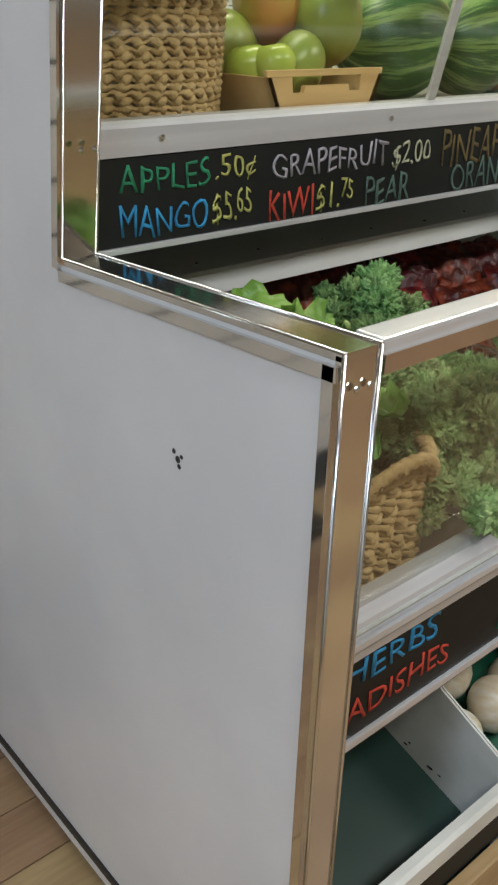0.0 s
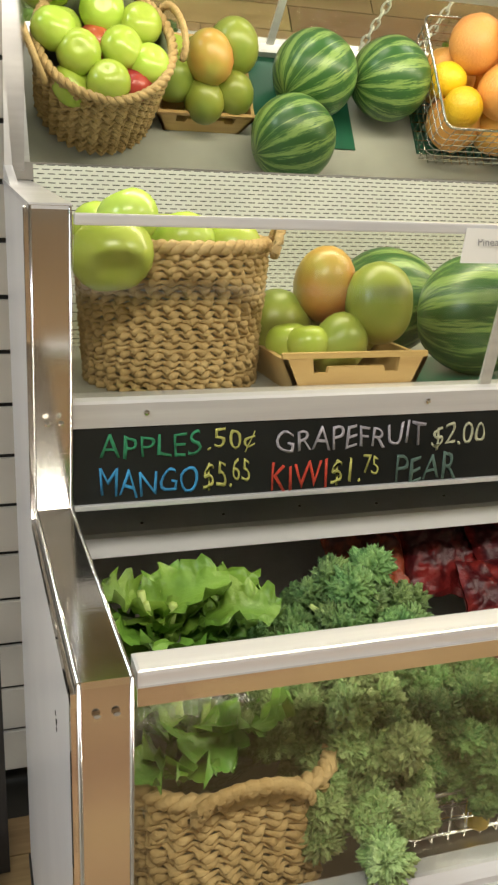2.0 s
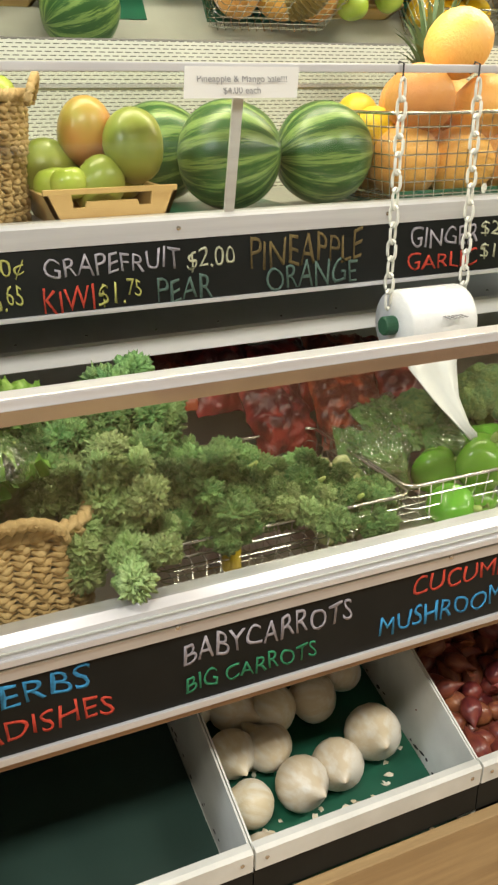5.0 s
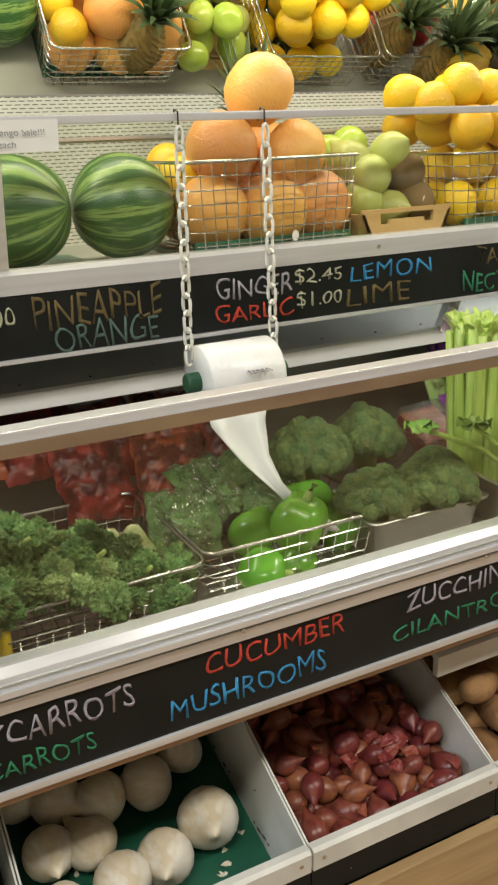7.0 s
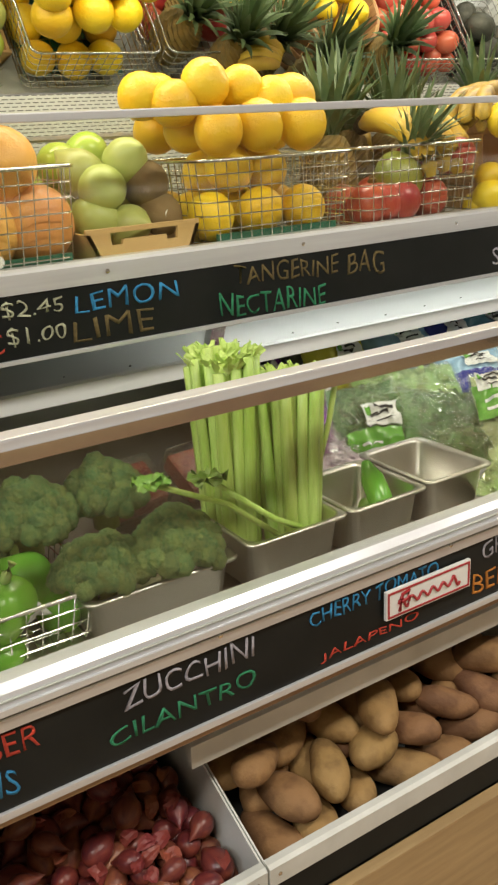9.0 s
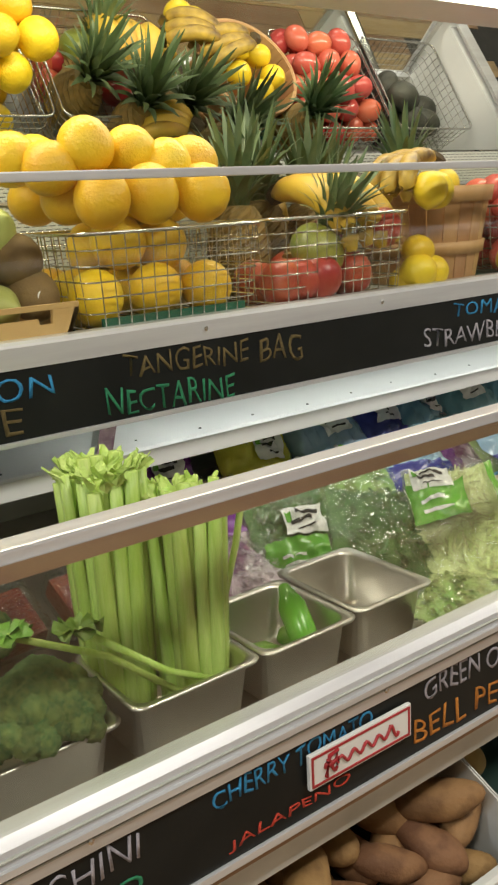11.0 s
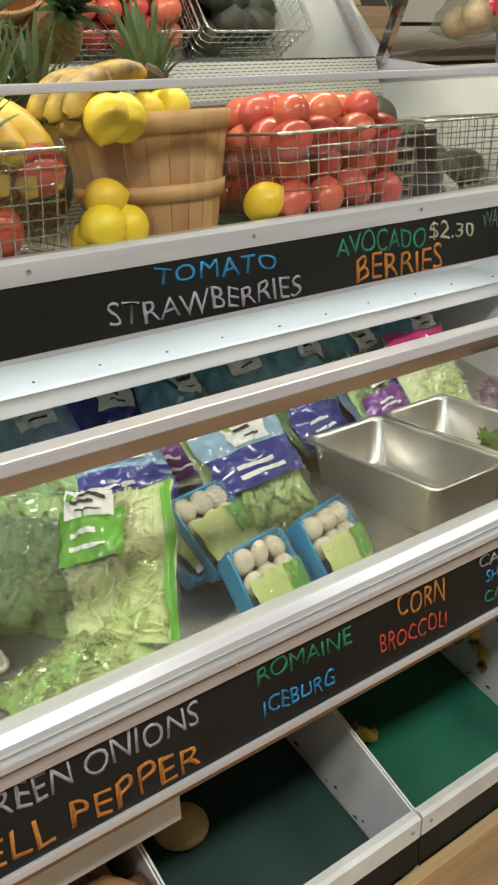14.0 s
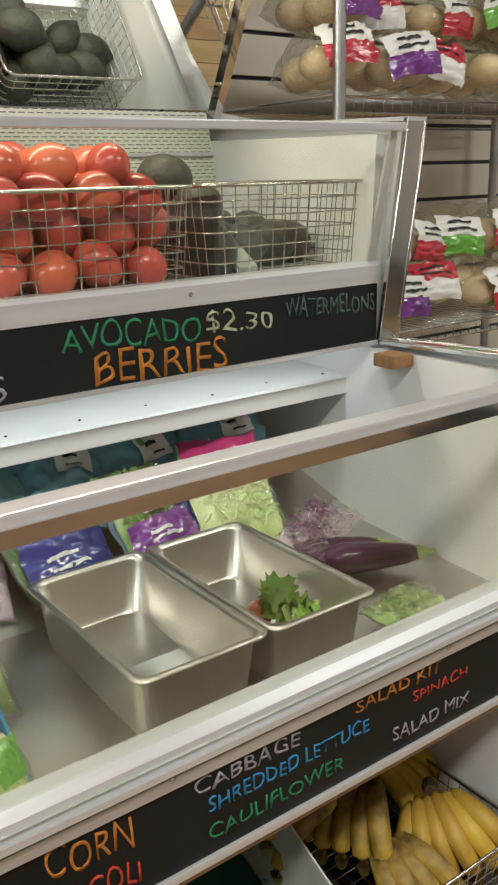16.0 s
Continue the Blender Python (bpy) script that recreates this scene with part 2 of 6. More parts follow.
M = dict(
    enamel=mat("white_enamel", (0.80, 0.80, 0.80), (0.70, 0.70, 0.71), rough=0.28, scale=5, bump=0.02),
    bin_white=mat("worn_white_metal", (0.74, 0.74, 0.70), (0.56, 0.56, 0.52), rough=0.4, scale=12, bump=0.05),
    steel=mat("brushed_steel", (0.74, 0.73, 0.71), (0.66, 0.65, 0.62), rough=0.12, metal=1.0, scale=10, stretch=(1, 3, 1), bump=0.02),
    chrome=mat("polished_chrome", (0.80, 0.78, 0.76), (0.68, 0.66, 0.64), rough=0.07, metal=1.0, scale=12),
    alu=mat("aluminium_trim", (0.72, 0.73, 0.75), (0.60, 0.60, 0.63), rough=0.28, metal=0.45, scale=14, stretch=(0.3, 6, 6), bump=0.03),
    pan=mat("stainless_pan", (0.70, 0.68, 0.64), (0.58, 0.56, 0.52), rough=0.32, metal=1.0, scale=16, bump=0.03),
    wire=mat("chrome_wire", (0.72, 0.71, 0.68), (0.5, 0.49, 0.46), rough=0.25, metal=1.0, scale=30),
    mirror=mat("mirror_silver", (0.88, 0.90, 0.86), (0.86, 0.88, 0.84), rough=0.01, metal=1.0, scale=3),
    glass=glass_mat(), film=film_mat(), perf=perforated_mat(), melon=watermelon_mat(),
    slate=mat("chalkboard_black", (0.006, 0.007, 0.0065), (0.014, 0.015, 0.014), rough=0.5, scale=9, bump=0.05, spec=0.22),
    black=mat("black_metal", (0.015, 0.015, 0.016), (0.03, 0.028, 0.026), rough=0.5, scale=20),
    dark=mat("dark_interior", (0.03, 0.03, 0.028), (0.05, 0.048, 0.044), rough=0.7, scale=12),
    grey=mat("grey_liner", (0.42, 0.43, 0.40), (0.33, 0.34, 0.31), rough=0.5, scale=8),
    green_mat=mat("green_liner", (0.015, 0.12, 0.07), (0.01, 0.08, 0.05), rough=0.35, scale=8, bump=0.2, bscale=25),
    dark_green=mat("dark_green_liner", (0.012, 0.035, 0.028), (0.02, 0.05, 0.04), rough=0.4, scale=8, bump=0.1),
    wood_floor=wood_mat("floor_boards", (0.44, 0.29, 0.16), (0.30, 0.185, 0.095), rough=0.4),
    kick=wood_mat("plinth_wood", (0.44, 0.29, 0.15), (0.32, 0.20, 0.10)),
    crate=wood_mat("pale_crate_wood", (0.60, 0.40, 0.17), (0.48, 0.30, 0.12), spread=0.1),
    stave=wood_mat("basket_wood", (0.55, 0.32, 0.15), (0.42, 0.23, 0.10), axis=(10, 10, 1), spread=0.2),
    slat=mat("slatwall_cream", (0.66, 0.62, 0.54), (0.58, 0.54, 0.47), rough=0.6, scale=5),
    plaster=mat("plaster", (0.62, 0.60, 0.55), (0.56, 0.54, 0.50), rough=0.85, scale=6, bump=0.1),
    woven=mat("woven_seagrass", (0.56, 0.40, 0.19), (0.38, 0.25, 0.10), rough=0.75, scale=60, bump=0.5, bscale=350),
    rope=mat("rope", (0.58, 0.42, 0.21), (0.42, 0.28, 0.12), rough=0.8, scale=60, bump=0.5, bscale=300),
    cloth=mat("lining_cloth", (0.52, 0.54, 0.46), (0.44, 0.46, 0.38), rough=0.9, scale=40),
    orange=mat("orange_peel", (0.88, 0.52, 0.015), (0.86, 0.60, 0.03), rough=0.38, scale=18, bump=0.5, bscale=190, spread=0.25),
    grapefruit=mat("grapefruit_peel", (0.80, 0.42, 0.11), (0.74, 0.32, 0.09), rough=0.4, scale=14, bump=0.5, bscale=170, spread=0.2),
    lemon=mat("lemon_peel", (0.82, 0.62, 0.03), (0.76, 0.52, 0.02), rough=0.38, scale=20, bump=0.2, bscale=250, spread=0.1),
    apple=mat("green_apple_skin", (0.36, 0.52, 0.06), (0.48, 0.60, 0.12), rough=0.26, scale=25, spread=0.15),
    redapple=mat("red_apple_skin", (0.34, 0.03, 0.03), (0.50, 0.10, 0.05), rough=0.3, scale=25, spread=0.2),
    mango=mat("mango_skin", (0.20, 0.30, 0.05), (0.36, 0.37, 0.07), rough=0.33, scale=9, spread=0.2),
    redmango=mat("blushed_mango_skin", (0.34, 0.36, 0.07), (0.66, 0.20, 0.07), rough=0.33, scale=9),
    pear=mat("pear_skin", (0.46, 0.50, 0.16), (0.38, 0.42, 0.11), rough=0.4, scale=40, spread=0.15),
    kiwi=mat("kiwi_skin", (0.23, 0.15, 0.06), (0.16, 0.10, 0.04), rough=0.8, scale=80, bump=0.4),
    tomato=mat("tomato_skin", (0.64, 0.15, 0.10), (0.52, 0.09, 0.06), rough=0.24, scale=16, spread=0.18),
    avocado=mat("avocado_skin", (0.03, 0.032, 0.025), (0.055, 0.055, 0.04), rough=0.5, scale=60, bump=0.5, bscale=150, spread=0.2),
    pepper=mat("green_pepper_skin", (0.10, 0.32, 0.03), (0.20, 0.46, 0.05), rough=0.2, scale=14, spread=0.15),
    onion=mat("white_onion_skin", (0.70, 0.60, 0.42), (0.82, 0.78, 0.68), rough=0.36, sharp=0.14, scale=20, stretch=(4, 4, 1), bump=0.1, spread=0.12),
    shallot=mat("shallot_skin", (0.15, 0.03, 0.03), (0.34, 0.10, 0.05), rough=0.3, scale=30, stretch=(4, 4, 1), bump=0.15, spread=0.35),
    potato=mat("potato_skin", (0.34, 0.185, 0.075), (0.19, 0.095, 0.038), rough=0.75, scale=35, sharp=0.16, bump=0.5, bscale=110, spread=0.25),
    ypotato=mat("yellow_potato_skin", (0.50, 0.34, 0.13), (0.40, 0.26, 0.10), rough=0.7, scale=35, bump=0.2, spread=0.1),
    broc=mat("broccoli_florets", (0.085, 0.19, 0.07), (0.23, 0.30, 0.09), rough=0.75, scale=2.6, bump=1.0, bscale=24, spread=0.2),
    stem=mat("pale_green_stem", (0.42, 0.52, 0.18), (0.34, 0.46, 0.12), rough=0.5, scale=20, stretch=(6, 6, 1)),
    celery=mat("celery_stalk", (0.36, 0.55, 0.09), (0.52, 0.68, 0.20), rough=0.35, scale=40, stretch=(8, 8, 0.6), bump=0.2, spread=0.15),
    celery_cut=mat("celery_cut_top", (0.55, 0.68, 0.22), (0.42, 0.58, 0.12), rough=0.5, scale=60, bump=0.6),
    kale=mat("kale_leaf", (0.085, 0.20, 0.055), (0.22, 0.36, 0.11), rough=0.5, scale=2.4, bump=0.8, bscale=12, spread=0.3),
    kale_pale=mat("pale_kale_leaf", (0.24, 0.38, 0.12), (0.40, 0.51, 0.21), rough=0.5, scale=2.4, bump=0.8, bscale=12, spread=0.25),
    lettuce=mat("lettuce_leaf", (0.18, 0.33, 0.04), (0.09, 0.22, 0.03), rough=0.4, scale=18, bump=0.5, bscale=90, spread=0.2),
    pine=mat("pineapple_skin", (0.30, 0.19, 0.05), (0.16, 0.12, 0.035), rough=0.6, scale=70, bump=0.4),
    pineleaf=mat("pineapple_leaf", (0.08, 0.14, 0.05), (0.16, 0.21, 0.10), rough=0.5, scale=20, stretch=(4, 4, 1), spread=0.2),
    banana=mat("banana_skin", (0.74, 0.51, 0.05), (0.52, 0.30, 0.05), rough=0.45, scale=22, spread=0.12),
    oldbanana=mat("spotted_banana_skin", (0.62, 0.42, 0.06), (0.10, 0.055, 0.02), rough=0.5, scale=30),
    tip=mat("brown_tip", (0.06, 0.04, 0.02), (0.10, 0.07, 0.03), rough=0.8),
    paper=mat("white_paper", (0.82, 0.82, 0.80), (0.78, 0.78, 0.76), rough=0.8, scale=10),
    ink=mat("grey_ink", (0.25, 0.25, 0.26), rough=0.8),
    redpaint=mat("red_sign_paint", (0.42, 0.03, 0.04), (0.36, 0.025, 0.03), rough=0.4),
    plastic_white=mat("white_poly_film", (0.80, 0.81, 0.81), (0.70, 0.72, 0.74), rough=0.3, scale=30, bump=0.2),
    chain=mat("white_plastic_chain", (0.76, 0.76, 0.70), (0.68, 0.68, 0.62), rough=0.4),
    core=mat("green_core", (0.02, 0.10, 0.05), rough=0.5),
    redbag=mat("red_net_bag", (0.07, 0.006, 0.006), (0.26, 0.035, 0.02), rough=0.35, sharp=0.10, scale=36, bump=0.5, spread=0.2),
    bread=mat("bread_crust", (0.86, 0.70, 0.46), (0.76, 0.56, 0.32), rough=0.6, scale=14, bump=0.2, coat=0.5, spread=0.2),
    cork=mat("cork", (0.34, 0.20, 0.09), (0.26, 0.14, 0.06), rough=0.9, scale=120, bump=0.5),
    mushroom=mat("mushroom_cap", (0.70, 0.63, 0.52), (0.60, 0.52, 0.41), rough=0.6, scale=30, spread=0.1),
    bluetray=mat("blue_tray", (0.05, 0.33, 0.62), (0.04, 0.27, 0.52), rough=0.35),
    cabbage=mat("shredded_cabbage", (0.60, 0.62, 0.34), (0.26, 0.36, 0.10), rough=0.4, sharp=0.12, scale=55, bump=0.8, bscale=120, coat=0.8),
    print_blue=mat("blue_printed_film", (0.04, 0.05, 0.28), (0.03, 0.04, 0.20), rough=0.22, scale=10, bump=0.4, bscale=30, coat=0.6),
    print_teal=mat("teal_printed_film", (0.11, 0.34, 0.45), (0.28, 0.50, 0.60), rough=0.22, scale=9, bump=0.6, bscale=30, coat=0.8, spread=0.2),
    print_pale=mat("pale_blue_printed_film", (0.33, 0.50, 0.66), (0.22, 0.36, 0.50), rough=0.22, scale=9, bump=0.6, bscale=30, coat=0.8),
    print_purple=mat("purple_printed_film", (0.19, 0.04, 0.28), (0.15, 0.03, 0.22), rough=0.25, scale=10, bump=0.4, coat=0.6),
    print_green=mat("green_printed_film", (0.16, 0.44, 0.06), (0.12, 0.36, 0.05), rough=0.25, scale=10, bump=0.4, coat=0.6),
    print_yellow=mat("yellow_printed_film", (0.62, 0.58, 0.05), (0.5, 0.46, 0.04), rough=0.25, scale=10, bump=0.4, coat=0.6),
    print_pink=mat("pink_printed_film", (0.55, 0.05, 0.20), (0.45, 0.04, 0.16), rough=0.25, scale=10, bump=0.4, coat=0.6),
    print_red=mat("red_printed_film", (0.50, 0.03, 0.05), (0.42, 0.02, 0.04), rough=0.25, scale=10, bump=0.3, coat=0.6),
    shred_pale=mat("shredded_lettuce", (0.74, 0.76, 0.46), (0.56, 0.64, 0.26), rough=0.45, scale=30, island=0.35),
    cut_greens=mat("cut_salad_leaves", (0.17, 0.31, 0.06), (0.46, 0.54, 0.22), rough=0.4, scale=22, bump=0.4, bscale=90, island=0.45),
    dark_greens=mat("dark_salad_leaves", (0.05, 0.12, 0.025), (0.15, 0.24, 0.07), rough=0.4, scale=22, bump=0.4, bscale=90, island=0.45),
    shred_purple=mat("shredded_red_cabbage", (0.17, 0.035, 0.14), (0.62, 0.50, 0.58), rough=0.4, scale=45, sharp=0.12, island=0.4),
    eggplant=mat("eggplant_skin", (0.045, 0.015, 0.04), (0.09, 0.03, 0.075), rough=0.2, scale=12),
    leaf_print=mat("pale_green_printed_film", (0.62, 0.68, 0.30), (0.44, 0.56, 0.16), rough=0.3, scale=9, coat=0.6),
    dry_skin=mat("dry_copper_skin", (0.42, 0.13, 0.07), (0.28, 0.06, 0.04), rough=0.45, scale=40, island=0.3),
    label=mat("white_printed_label", (0.80, 0.80, 0.78), (0.74, 0.74, 0.72), rough=0.35, scale=20),
    galv=mat("galvanised_tube", (0.50, 0.51, 0.52), (0.38, 0.39, 0.40), rough=0.35, metal=1.0, scale=30),
)
CHALK = {}
for cname, crgb in dict(green=(0.03, 0.26, 0.12), yellow=(0.52, 0.51, 0.14), white=(0.44, 0.41, 0.46), cream=(0.50, 0.50, 0.34), gold=(0.16, 0.115, 0.04), blue=(0.04, 0.30, 0.60), red=(0.62, 0.06, 0.03),
                        sage=(0.10, 0.17, 0.14), orange=(0.60, 0.22, 0.03)).items():
    CHALK[cname] = mat(cname + "_chalk", crgb, tuple(c * 0.55 for c in crgb), rough=0.9, scale=160, bump=0.3)


# ---- building tools ----
def part(name, bm, material, parent=None, label="", smooth=False):
    me = bpy.data.meshes.new(name)
    bm.to_mesh(me)
    bm.free()
    if smooth:
        for p in me.polygons:
            p.use_smooth = True
    me.materials.append(M[material] if isinstance(material, str) else material)
    ob = new(name, me)
    if parent is not None:
        ob.parent = parent
    if label:
        ob["label"] = label
    return ob


def empty(name, label, category, group="", kind="", m=None):
    ob = new(name)
    ob.empty_display_size = 0.05
    if m is not None:
        ob.matrix_world = m
    return tagged(ob, label, category, group, kind)


def share(name, me, parent, m):
    ob = new(name, me)
    ob.parent = parent
    ob.matrix_basis = m
    return ob


def box(bm, x0, x1, y0, y1, z0, z1, bevel=0.0):
    vs = [bm.verts.new((x, y, z)) for z in (z0, z1) for y in (y0, y1) for x in (x0, x1)]
    fs = [bm.faces.new([vs[i] for i in q]) for q in ((0, 2, 3, 1), (4, 5, 7, 6), (0, 1, 5, 4), (2, 6, 7, 3), (0, 4, 6, 2), (1, 3, 7, 5))]
    if bevel:
        es = {e for f in fs for e in f.edges}
        bmesh.ops.bevel(bm, geom=list(es), offset=bevel, segments=2, affect="EDGES", profile=0.7)
    return bm


def boxes(*dims, bevel=0.0):
    bm = bmesh.new()
    for d in dims:
        box(bm, *d, bevel=bevel)
    return bm


def prism(bm, pts, x0, x1):
    """A profile of (y, z) points drawn out along x."""
    a = [bm.verts.new((x0, y, z)) for y, z in pts]
    b = [bm.verts.new((x1, y, z)) for y, z in pts]
    n = len(pts)
    bm.faces.new(a)
    bm.faces.new(b[::-1])
    for i in range(n):
        bm.faces.new((a[i], b[i], b[(i + 1) % n], a[(i + 1) % n]))
    bmesh.ops.recalc_face_normals(bm, faces=bm.faces[:])
    return bm


def lathe(profile, seg=20, bm=None, wob=0.0, seed=0.0, squash=1.0):
    """(r, z) profile turned about z; wob roughens it."""
    bm = bm or bmesh.new()
    rings = []
    for r, z in profile:
        ring = []
        for i in range(seg):
            a = 2 * math.pi * i / seg
            p = Vector((r * math.cos(a), r * math.sin(a) * squash, z))
            if wob:
                p *= 1 + wob * noise.noise(p * 18 + Vector((seed, seed * 2, 0)))
            ring.append(bm.verts.new(p))
        rings.append(ring)
    for a, b in zip(rings, rings[1:]):
        for i in range(seg):
            bm.faces.new((a[i], a[(i + 1) % seg], b[(i + 1) % seg], b[i]))
    for ring, flip in ((rings[0], True), (rings[-1], False)):
        bm.faces.new(ring[::-1] if flip else ring)
    return bm


def tube(bm, pts, r, seg=6, closed=False, taper=None):
    """A round bar through points."""
    pts = [Vector(p) for p in pts]
    n, rings = len(pts), []
    for i, p in enumerate(pts):
        d = (pts[(i + 1) % n] - pts[i - 1]) if closed else (pts[min(i + 1, n - 1)] - pts[max(i - 1, 0)])
        d.normalize()
        u = d.cross(Vector((0, 0, 1)) if abs(d.z) < 0.9 else Vector((1, 0, 0))).normalized()
        v = d.cross(u)
        rr = taper[i] if taper else r
        rings.append([bm.verts.new(p + rr * (math.cos(2 * math.pi * k / seg) * u + math.sin(2 * math.pi * k / seg) * v)) for k in range(seg)])
    for i in range(n if closed else n - 1):
        a, b = rings[i], rings[(i + 1) % n]
        for k in range(seg):
            bm.faces.new((a[k], a[(k + 1) % seg], b[(k + 1) % seg], b[k]))
    if not closed:
        bm.faces.new(rings[0][::-1])
        bm.faces.new(rings[-1])
    return bm


def mesh_of(bm, name, material, smooth=True):
    me = bpy.data.meshes.new(name)
    bm.to_mesh(me)
    bm.free()
    for p in me.polygons:
        p.use_smooth = smooth
    me.materials.append(M[material])
    return me


def sph(r, flat=1.0, dent=0.0, tipr=0.0, n=11):
    """Profile of a fruit: flattened, dented at the poles, or drawn to a tip."""
    out = []
    for i in range(n + 1):
        a = math.pi * i / n
        rr, z = math.sin(a), -math.cos(a)
        z = z * flat - dent * math.copysign(1, z) * math.exp(-(rr / 0.32) ** 2)
        if z > 0:
            z += tipr * math.exp(-(rr / 0.28) ** 2)
        out.append((max(rr, 0.02) * r, z * r))
    return out


FRUIT = {}


def fruit_mesh(kind, variant):
    key = (kind, variant)
    if key in FRUIT:
        return FRUIT[key]
    s = variant * 3.7 + len(kind)
    spec = dict(
        orange=(sph(0.043, 0.94, 0.05), "orange", 0.05), grapefruit=(sph(0.063, 0.93, 0.05), "grapefruit", 0.05),
        lemon=(sph(0.031, 1.1, 0.0, 0.22), "lemon", 0.06), green_apple=(sph(0.040, 0.9, 0.16), "apple", 0.07), red_apple=(sph(0.040, 0.92, 0.15), "redapple", 0.06),
        mango=(sph(0.05, 1.03, 0.0), "mango", 0.08), ripe_mango=(sph(0.05, 1.05, 0.0), "redmango", 0.10), pear=(sph(0.036, 1.15, 0.05, 0.35), "pear", 0.12),
        kiwi=(sph(0.027, 1.25), "kiwi", 0.05), tomato=(sph(0.031, 1.25, 0.04), "tomato", 0.07), avocado=(sph(0.035, 1.2, 0.0, 0.35), "avocado", 0.08),
        white_onion=(sph(0.040, 0.90, 0.05, 0.75), "onion", 0.09), shallot=(sph(0.019, 1.2, 0.0, 0.9), "shallot", 0.12), russet_potato=(sph(0.033, 1.95), "potato", 0.16),
        yellow_potato=(sph(0.034, 1.25), "ypotato", 0.12), radish=(sph(0.017, 1.0, 0.0, 0.2), "redapple", 0.05), mushroom=(sph(0.02, 0.7, 0.05), "mushroom", 0.08),
    )[kind]
    bm = lathe(spec[0], 18, wob=spec[2], seed=s, squash=0.86 if kind in ("mango", "ripe_mango", "russet_potato") else 1.0)
    FRUIT[key] = mesh_of(bm, kind, spec[1])
    return FRUIT[key]


LABELS = dict(orange="ripe orange with dimpled bright peel", grapefruit="large pale orange grapefruit with dimpled peel", lemon="bright yellow lemon with pointed end",
              green_apple="shiny green apple", red_apple="dull red apple", mango="green mango with yellowish blush", ripe_mango="mango blushed orange and red", pear="yellow green pear",
              kiwi="brown fuzzy kiwi fruit with sticker", tomato="glossy red plum tomato", avocado="dark bumpy ripe avocado", white_onion="white onion with papery dry skin",
              shallot="red shallot with papery copper skin", russet_potato="brown russet potato with rough skin", yellow_potato="smooth yellow potato",
              radish="small red radish", mushroom="white button mushroom")
RNG = random.Random(7)


def fruit(kind, x, y, z, size=1.0, rot=None, group="", where=""):
    ob = new(kind, fruit_mesh(kind, RNG.randrange(4)))
    rot = rot or (RNG.uniform(0, 180), RNG.uniform(0, 180), RNG.uniform(0, 360))
    ob.matrix_world = pose(x, y, z, *rot) @ Matrix.Scale(size * RNG.uniform(0.95, 1.05), 4)
    cat = kind.split("_")[-1]
    return tagged(ob, LABELS[kind] + (" " + where if where else ""), cat, group or cat + " pile")


def pile(kind, x0, x1, y0, y1, z0, layers, step, rise, where, slope=0.0, heap=0.0, rot=None):
    """Rows of fruit in layers, each set into the gaps of the one below; heap draws upper layers in."""
    for k in range(layers):
        off = step * 0.5 * (k % 2)
        ins = heap * k
        x = x0 + off + ins
        while x <= x1 - ins + 1e-6:
            y = y0 + off + ins * 0.5
            while y <= y1 - ins * 0.5 + 1e-6:
                j = step * 0.12
                fruit(kind, x + RNG.uniform(-j, j), y + RNG.uniform(-j, j), z0 + k * rise + slope * (y - y0) + RNG.uniform(-j, j) * 0.6, where=where,
                      rot=(rot[0] + RNG.uniform(-25, 25), rot[1] + RNG.uniform(-25, 25), RNG.uniform(0, 360)) if rot else None)
                y += step
            x += step

# ---- room ----
XL, XR = 0.455, 3.600       # outer ends of the case
tagged(part("floor", boxes((-2.5, 6.5, -3.5, 2.2, -0.06, -0.006)), "dark"), "wooden plank floor of the shop", "floor", kind="structure")
tagged(part("ceiling", boxes((-2.5, 6.5, -3.5, 2.2, 2.9, 3.0)), "plaster"), "plain pale shop ceiling", "ceiling", kind="structure")
tagged(part("wall_north", boxes((-2.5, 6.5, 2.1, 2.2, 0, 2.9)), "plaster"), "plain pale wall behind the case", "wall", kind="structure")
tagged(part("wall_south", boxes((-2.5, 6.5, -3.6, -3.5, 0, 2.9)), "plaster"), "plain pale wall behind the aisle", "wall", kind="structure")
tagged(part("wall_west", boxes((-2.6, -2.5, -3.5, 2.1, 0, 2.9)), "plaster"), "plain pale side wall", "wall", kind="structure")
tagged(part("wall_east", boxes((6.5, 6.6, -3.5, 2.1, 0, 2.9)), "plaster"), "plain pale side wall", "wall", kind="structure")


def slatwall(name, x0, x1, y, z0, z1, step):
    e = empty(name, "cream slatwall panel with dark horizontal grooves", "slatwall", kind="structure")
    part("backing", boxes((x0, x1, y + 0.012, y + 0.03, z0, z1)), "black", e)
    me = None
    z = z0
    while z + step < z1:
        if me is None:
            ob = part("slat", boxes((x0, x1, 0, 0.012, 0.004, step - 0.006), bevel=0.002), "slat", e)
            me = ob.data
        else:
            ob = share("slat", me, e, Matrix())
        ob.location = (0, y, z)
        z += step
    return e


slatwall("slatwall_west", -1.2, 0.6, 1.62, 0.05, 2.5, 0.112)
slatwall("slatwall_east", 3.60, 6.2, 1.48, 0.05, 2.5, 0.098)
fx = empty("ceiling_light", "long fluorescent ceiling fitting with white housing, out of view", "ceiling light")
part("housing", boxes((-0.5, 0.9, -1.1, -0.7, 2.76, 2.90), bevel=0.01), "enamel", fx)
# the copy at -2.2 goes with the lamp added for the end panel
for dx in (-2.2, 2.4, 4.8):
    copy_thing(fx, pose(dx, 0, 0))

